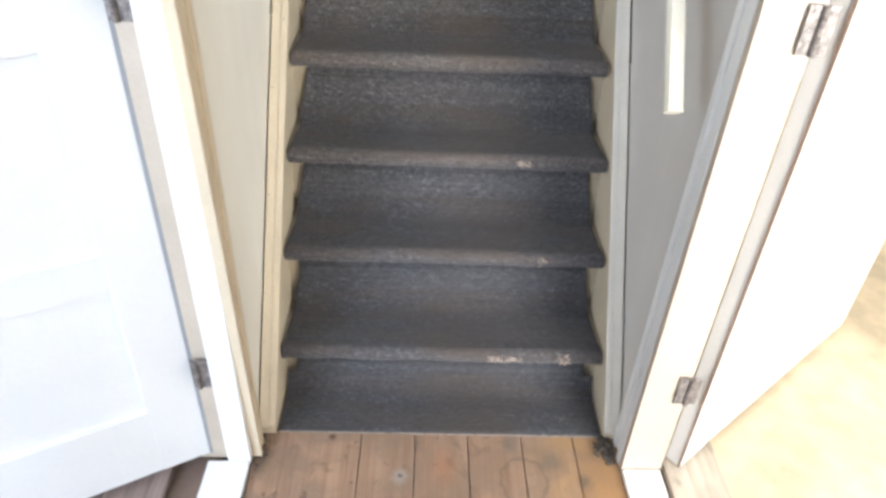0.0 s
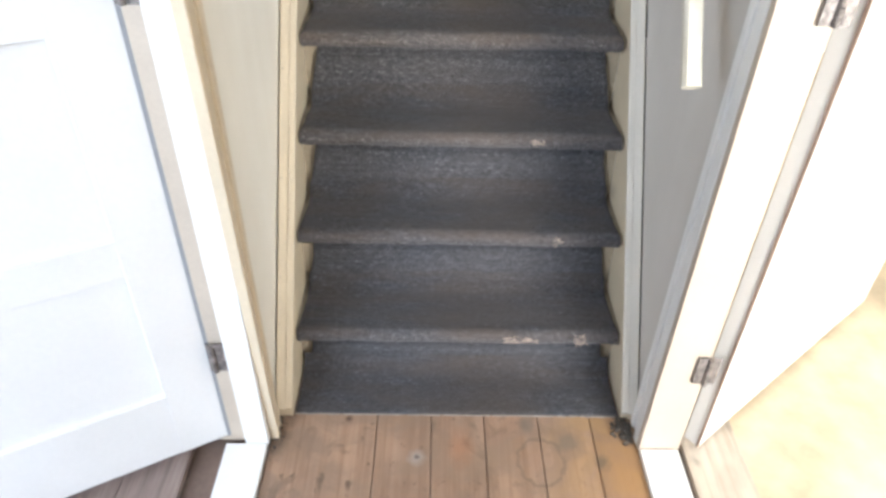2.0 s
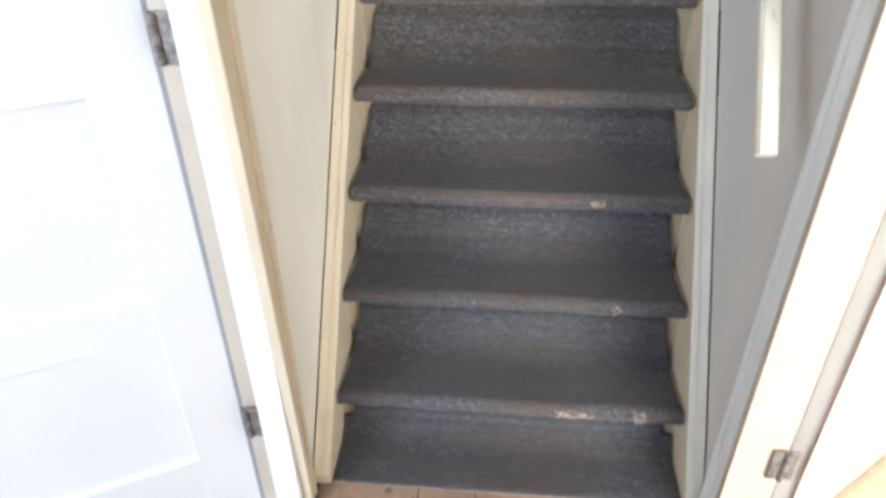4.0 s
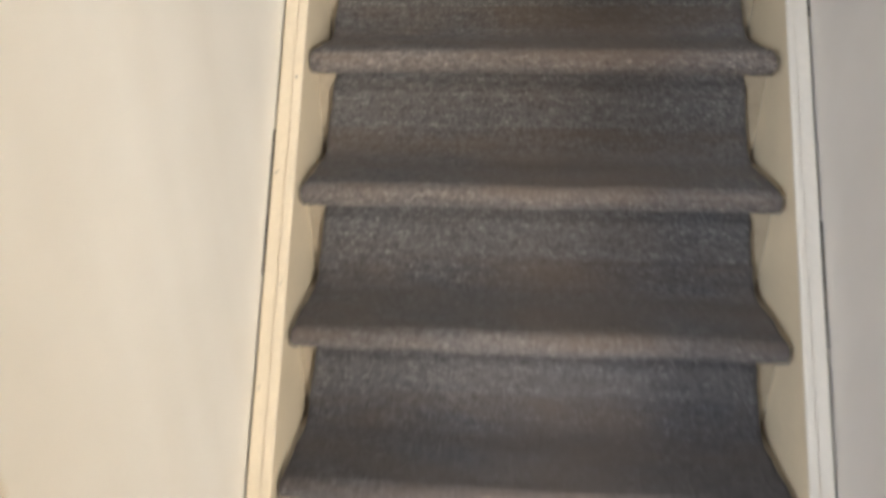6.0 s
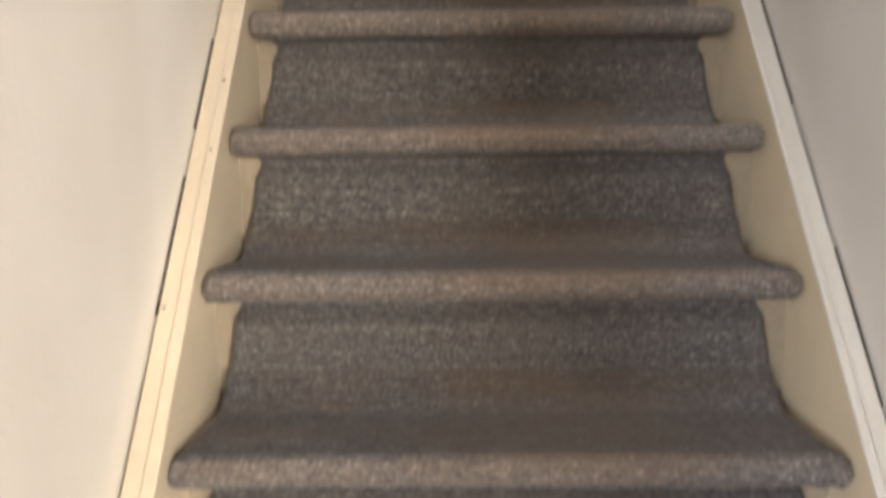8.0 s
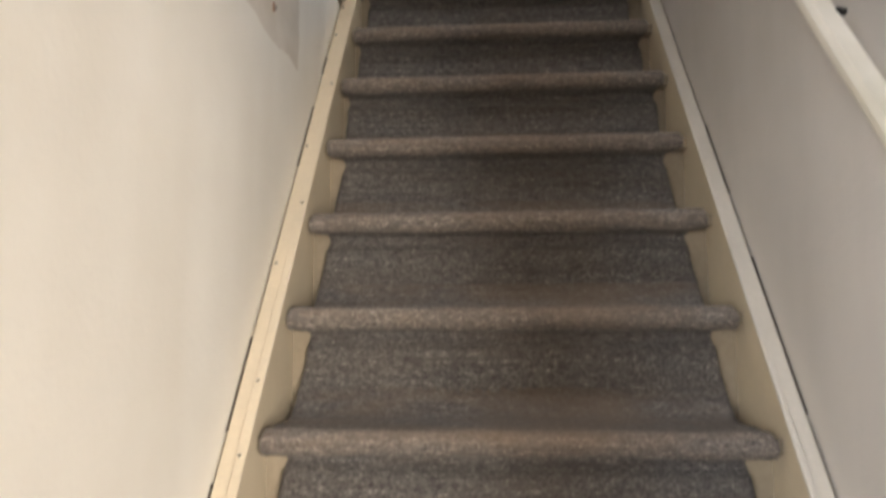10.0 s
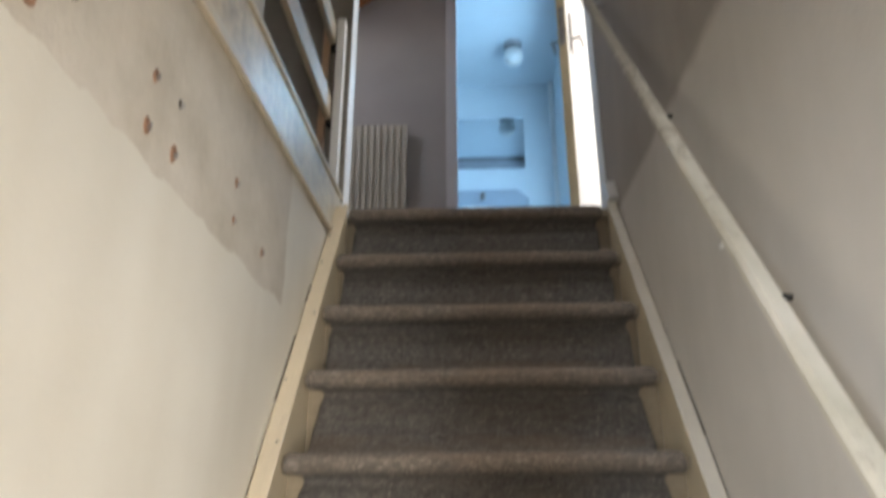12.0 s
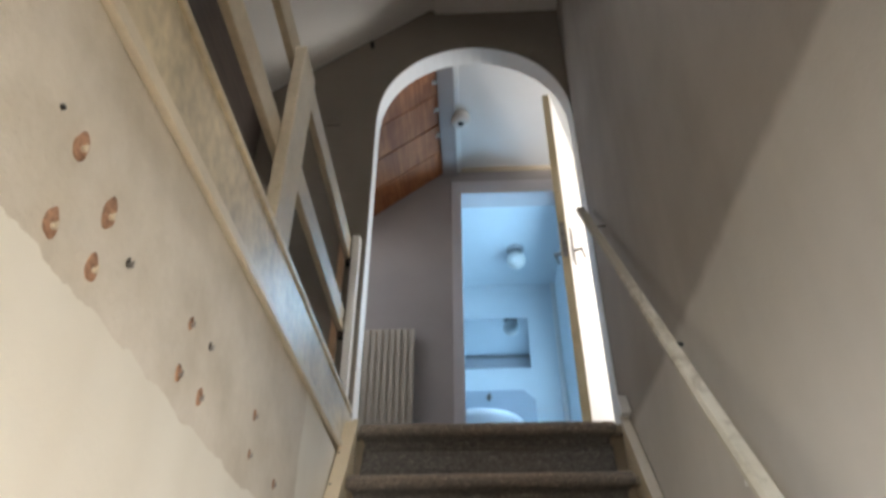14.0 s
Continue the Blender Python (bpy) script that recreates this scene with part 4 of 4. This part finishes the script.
oval = [(0.02 + 0.30 * math.cos(math.pi * i / n), BATH_END - 0.06 - 0.40 * math.sin(math.pi * i / n) ** 0.8) for i in range(n + 1)]
bm = B()
rings = []
for sc, z in ((0.55, 3.40), (0.85, 3.48), (0.98, 3.56), (1.0, 3.595), (0.97, 3.605), (0.86, 3.595), (0.6, 3.50)):
    rings.append([bm.verts.new((0.02 + (x - 0.02) * sc, BATH_END - 0.06 + (y - BATH_END + 0.06) * sc, z)) for x, y in oval])
for a, b in zip(rings, rings[1:]):
    for i in range(n):
        bm.faces.new((a[i], a[i + 1], b[i + 1], b[i]))
part("bowl", bm, CERAMIC, basin, smooth=True)
part("upstand", prism(B(), [(-0.33, 3.48), (0.40, 3.48), (0.40, 3.83), (0.32, 3.905), (-0.33, 3.90)], "y", BATH_END - 0.06, BATH_END - 0.001, 0.006), SPLASH, basin, "raised grey-blue back")
bm = rod(B(), (0.08, BATH_END - 0.075, 3.845), (0.08, BATH_END - 0.059, 3.845), 0.02)
rod(bm, (0.08, BATH_END - 0.075, 3.845), (0.08, BATH_END - 0.17, 3.825), 0.009)
part("tap", bm, STEEL, basin, "chrome tap")
lampo = thing("ceiling_lamp", "globe ceiling lamp with a dark base, switched off", "ceiling lamp")
part("base", lathe(B(), [(0.05, -0.035), (0.062, -0.02), (0.062, -0.001)], (0.30, 3.96, BC), 24), LAMPBASE, lampo)
part("globe", lathe(B(), [(0.012, -0.165)] + [(0.066 * math.sin(math.pi * i / 12), -0.1 - 0.066 * math.cos(math.pi * i / 12)) for i in range(2, 11)], (0.30, 3.96, BC), 24), PLASTIC, lampo, "white glass globe", smooth=True)
structure("trim_bath_corner", box(B(), 0.585, 0.619, BATH_END - 0.035, BATH_END - 0.001, TOP, BC - 0.001, 0.004), WHITE, "white corner bead in the bathroom", "trim")

# ---- traces on the stair walls ----
spots = [(0.428, 2.343, 1.0), (0.509, 2.320, 1.1), (0.431, 2.246, 0.9), (0.512, 2.252, 0.9), (0.765, 2.333, 0.55), (0.764, 2.257, 0.7),
         (0.847, 2.260, 0.75), (0.572, 2.300, 0.35), (0.845, 2.340, 0.35), (1.100, 2.339, 0.55), (1.105, 2.270, 0.45), (1.277, 2.274, 0.5)]
for k, (y, z, size) in enumerate(spots):
    hole = thing("filled_hole", "orange-brown filled screw hole in the plaster" if size > 0.5 else "old screw hook remaining in the plaster", "wall repair", "holes of a removed coat rack")
    bm = B()
    ring = [(y + 0.0115 * size * math.cos(a) * (1 + 0.32 * noise.noise(Vector((k * 3.3, math.cos(a), math.sin(a))))),
             z + 0.0185 * size * math.sin(a) * (1 + 0.3 * noise.noise(Vector((k * 5.7, math.cos(a), math.sin(a)))))) for a in (2 * math.pi * i / 18 for i in range(18))]
    prism(bm, ring, "x", WALL_L - 0.002, WALL_L + 0.0015)
    part("filler", bm, FILLER if size > 0.4 else DIRT_AND_SHADE, hole)
    bm = B()
    rod(bm, (WALL_L, y + 0.002, z - 0.003), (WALL_L + 0.006, y + 0.002, z - 0.003), 0.0024 + 0.001 * size, 8)
    rod(bm, (WALL_L + 0.005, y + 0.002, z - 0.004), (WALL_L + 0.005, y + 0.003, z + 0.003), 0.0015, 8)
    part("screw", bm, CREAM if size > 0.8 else STEEL, hole, "painted screw hook" if size > 0.8 else "steel screw hook")
structure("trim_string_tip", prism(B(), [(1.90, TOP), (1.945, TOP), (1.945, 2.735), (1.935, 2.74)], "x", 0.400, 0.430, 0.002), WHITE, "white upper end of the stair string", "trim")
# white switch in the dark wall colour, its dimness painted in
sw = thing("light_switch", "white square light switch, dimmed to the attic wall's dark colour", "light switch")
part("plate", box(B(), -0.665, -0.585, ARCH_Y - 0.012, ARCH_Y - 0.0005, 4.08, 4.175, 0.003), DIMWALL, sw)
part("rocker", box(B(), -0.645, -0.605, ARCH_Y - 0.018, ARCH_Y - 0.0121, 4.10, 4.155, 0.002), DIMWALL, sw)
knob = thing("wall_hook", "small dark hook on the attic wall", "hook")
part("hook", rod(B(), (-0.474, ARCH_Y, 4.616), (-0.474, ARCH_Y - 0.03, 4.628), 0.009, 10), DARK, knob)
screw = thing("wall_screw", "dark screw head in the plaster", "screw", "screw heads in the stair walls")
part("head", rod(B(), (WALL_R + 0.004, 0.773, 2.797), (WALL_R + 0.002, 0.773, 2.797), 0.0035, 10), DARK, screw)
screw = thing("wall_screw", "dark screw head in the plaster", "screw", "screw heads in the stair walls")
part("head", rod(B(), (WALL_L, 0.383, 2.350), (WALL_L + 0.003, 0.383, 2.350), 0.003, 10), DARK, screw)
plug = thing("wall_plug", "white plastic plug remaining in the plaster below the handrail", "wall plug")
part("sleeve", rod(B(), (WALL_R + 0.001, 1.168, 2.229), (WALL_R - 0.006, 1.168, 2.229), 0.006, 10), PLASTIC, plug)
for i in range(16):
    y = 0.12 + i * 0.115 + random.uniform(-0.03, 0.03)
    x = random.choice((-0.398, -0.420))
    z = SLOPE * y + (0.0245 if x > -0.41 else 0.0185)
    nail = part("nail", rod(B(), (x, y, z - 0.003), (x - 0.0006, y - 0.0008, z + 0.0012), 0.0028, 8), DARK, staircase, "dark nail head")
for i in range(9):
    z = 0.18 + i * 0.17 + random.uniform(-0.05, 0.05)
    y = JL + random.choice((0.003, 0.052))
    part("chip", rod(B(), (WALL_L + 0.009, y, z - 0.008), (WALL_L + 0.0105, y + 0.002, z + 0.008), 0.0032, 6), DIRT_AND_SHADE, dl, "chipped paint on the edge")
# dark strips painting the shade in the cracked gap between strings and walls
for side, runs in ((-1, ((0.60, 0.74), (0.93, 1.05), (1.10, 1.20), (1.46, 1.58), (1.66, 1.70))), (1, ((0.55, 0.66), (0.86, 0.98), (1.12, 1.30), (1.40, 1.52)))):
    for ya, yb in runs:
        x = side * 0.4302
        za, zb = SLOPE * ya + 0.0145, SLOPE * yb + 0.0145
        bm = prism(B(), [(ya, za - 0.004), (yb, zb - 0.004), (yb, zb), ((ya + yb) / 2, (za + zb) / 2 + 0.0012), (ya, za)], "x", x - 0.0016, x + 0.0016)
        part("crack_shade", bm, DIRT_AND_SHADE, staircase, "dark strip for the shade in the cracked gap beside the string")
# bared and frayed carpet on the lowest nosings
for x, k, w in ((0.150, 1, 0.040), (0.294, 1, 0.012), (0.184, 3, 0.016), (0.232, 2, 0.006)):
    bm = B()
    for i in range(int(w * (1500 if w > 0.03 else 2600))):
        fx = x + random.uniform(-w, w)
        a = random.uniform(2.2, 3.6) if w < 0.015 else random.uniform(2.65, 3.25)
        p = Vector((fx, k * GOING + 0.021 + 0.0225 * math.cos(a), k * RISE - 0.021 + 0.0225 * math.sin(a)))
        q = p + Vector((random.uniform(-0.012, 0.012), -0.002 + random.uniform(-0.003, 0.001), random.uniform(-0.006, 0.004)))
        rod(bm, p, q, 0.0009, 4)
    part("frayed_patch", bm, FRAY, staircase, "frayed pale backing on a worn nosing")
bm = B()
for i in range(160):
    x, y, r = 0.405 - abs(random.gauss(0, 0.018)), -0.005 + random.gauss(0, 0.02), random.uniform(0.0015, 0.006)
    bmesh.ops.create_icosphere(bm, subdivisions=1, radius=r, matrix=Matrix.Translation((x, min(y, 0.026), FLOOR + r * 0.6)))
for i in range(60):
    x, y, r = -0.425 + abs(random.gauss(0, 0.012)), -0.02 + random.gauss(0, 0.03), random.uniform(0.001, 0.004)
    bmesh.ops.create_icosphere(bm, subdivisions=1, radius=r, matrix=Matrix.Translation((x, min(y, 0.03), FLOOR + r * 0.6)))
tagged(part("debris", bm, DIRT_AND_SHADE), "dark crumbs of plaster in the corners of the floor", "debris", kind="stuff")

# ---- floor boards, last ----
seams = [-0.43, -0.189, -0.062, 0.063, 0.191, 0.315, 0.432]
for a, b in zip(seams, seams[1:]):
    part("plank", box(B(), a + 0.0011, b - 0.0011, -2.9, 0.17, FLOOR - 0.02, FLOOR + 0.0008 * random.random(), 0.002), PLANK, floor)
floor_w = bpy.data.objects["floor_room_west"]
for i in range(10):
    x = -0.60 - i * 0.13
    part("plank", box(B(), x - 0.128, x, -2.9, 0.88, FLOOR - 0.02, FLOOR + 0.0008 * random.random(), 0.002), DARKBOARD, floor_w)
floor_e = bpy.data.objects["floor_room_east"]
for y0, y1 in ((-1.6, -0.42), (-0.417, 0.55)):
    part("plank", box(B(), 0.519, 0.653, y0, y1, FLOOR - 0.02, FLOOR + 0.0005, 0.002), PALEBOARD, floor_e)
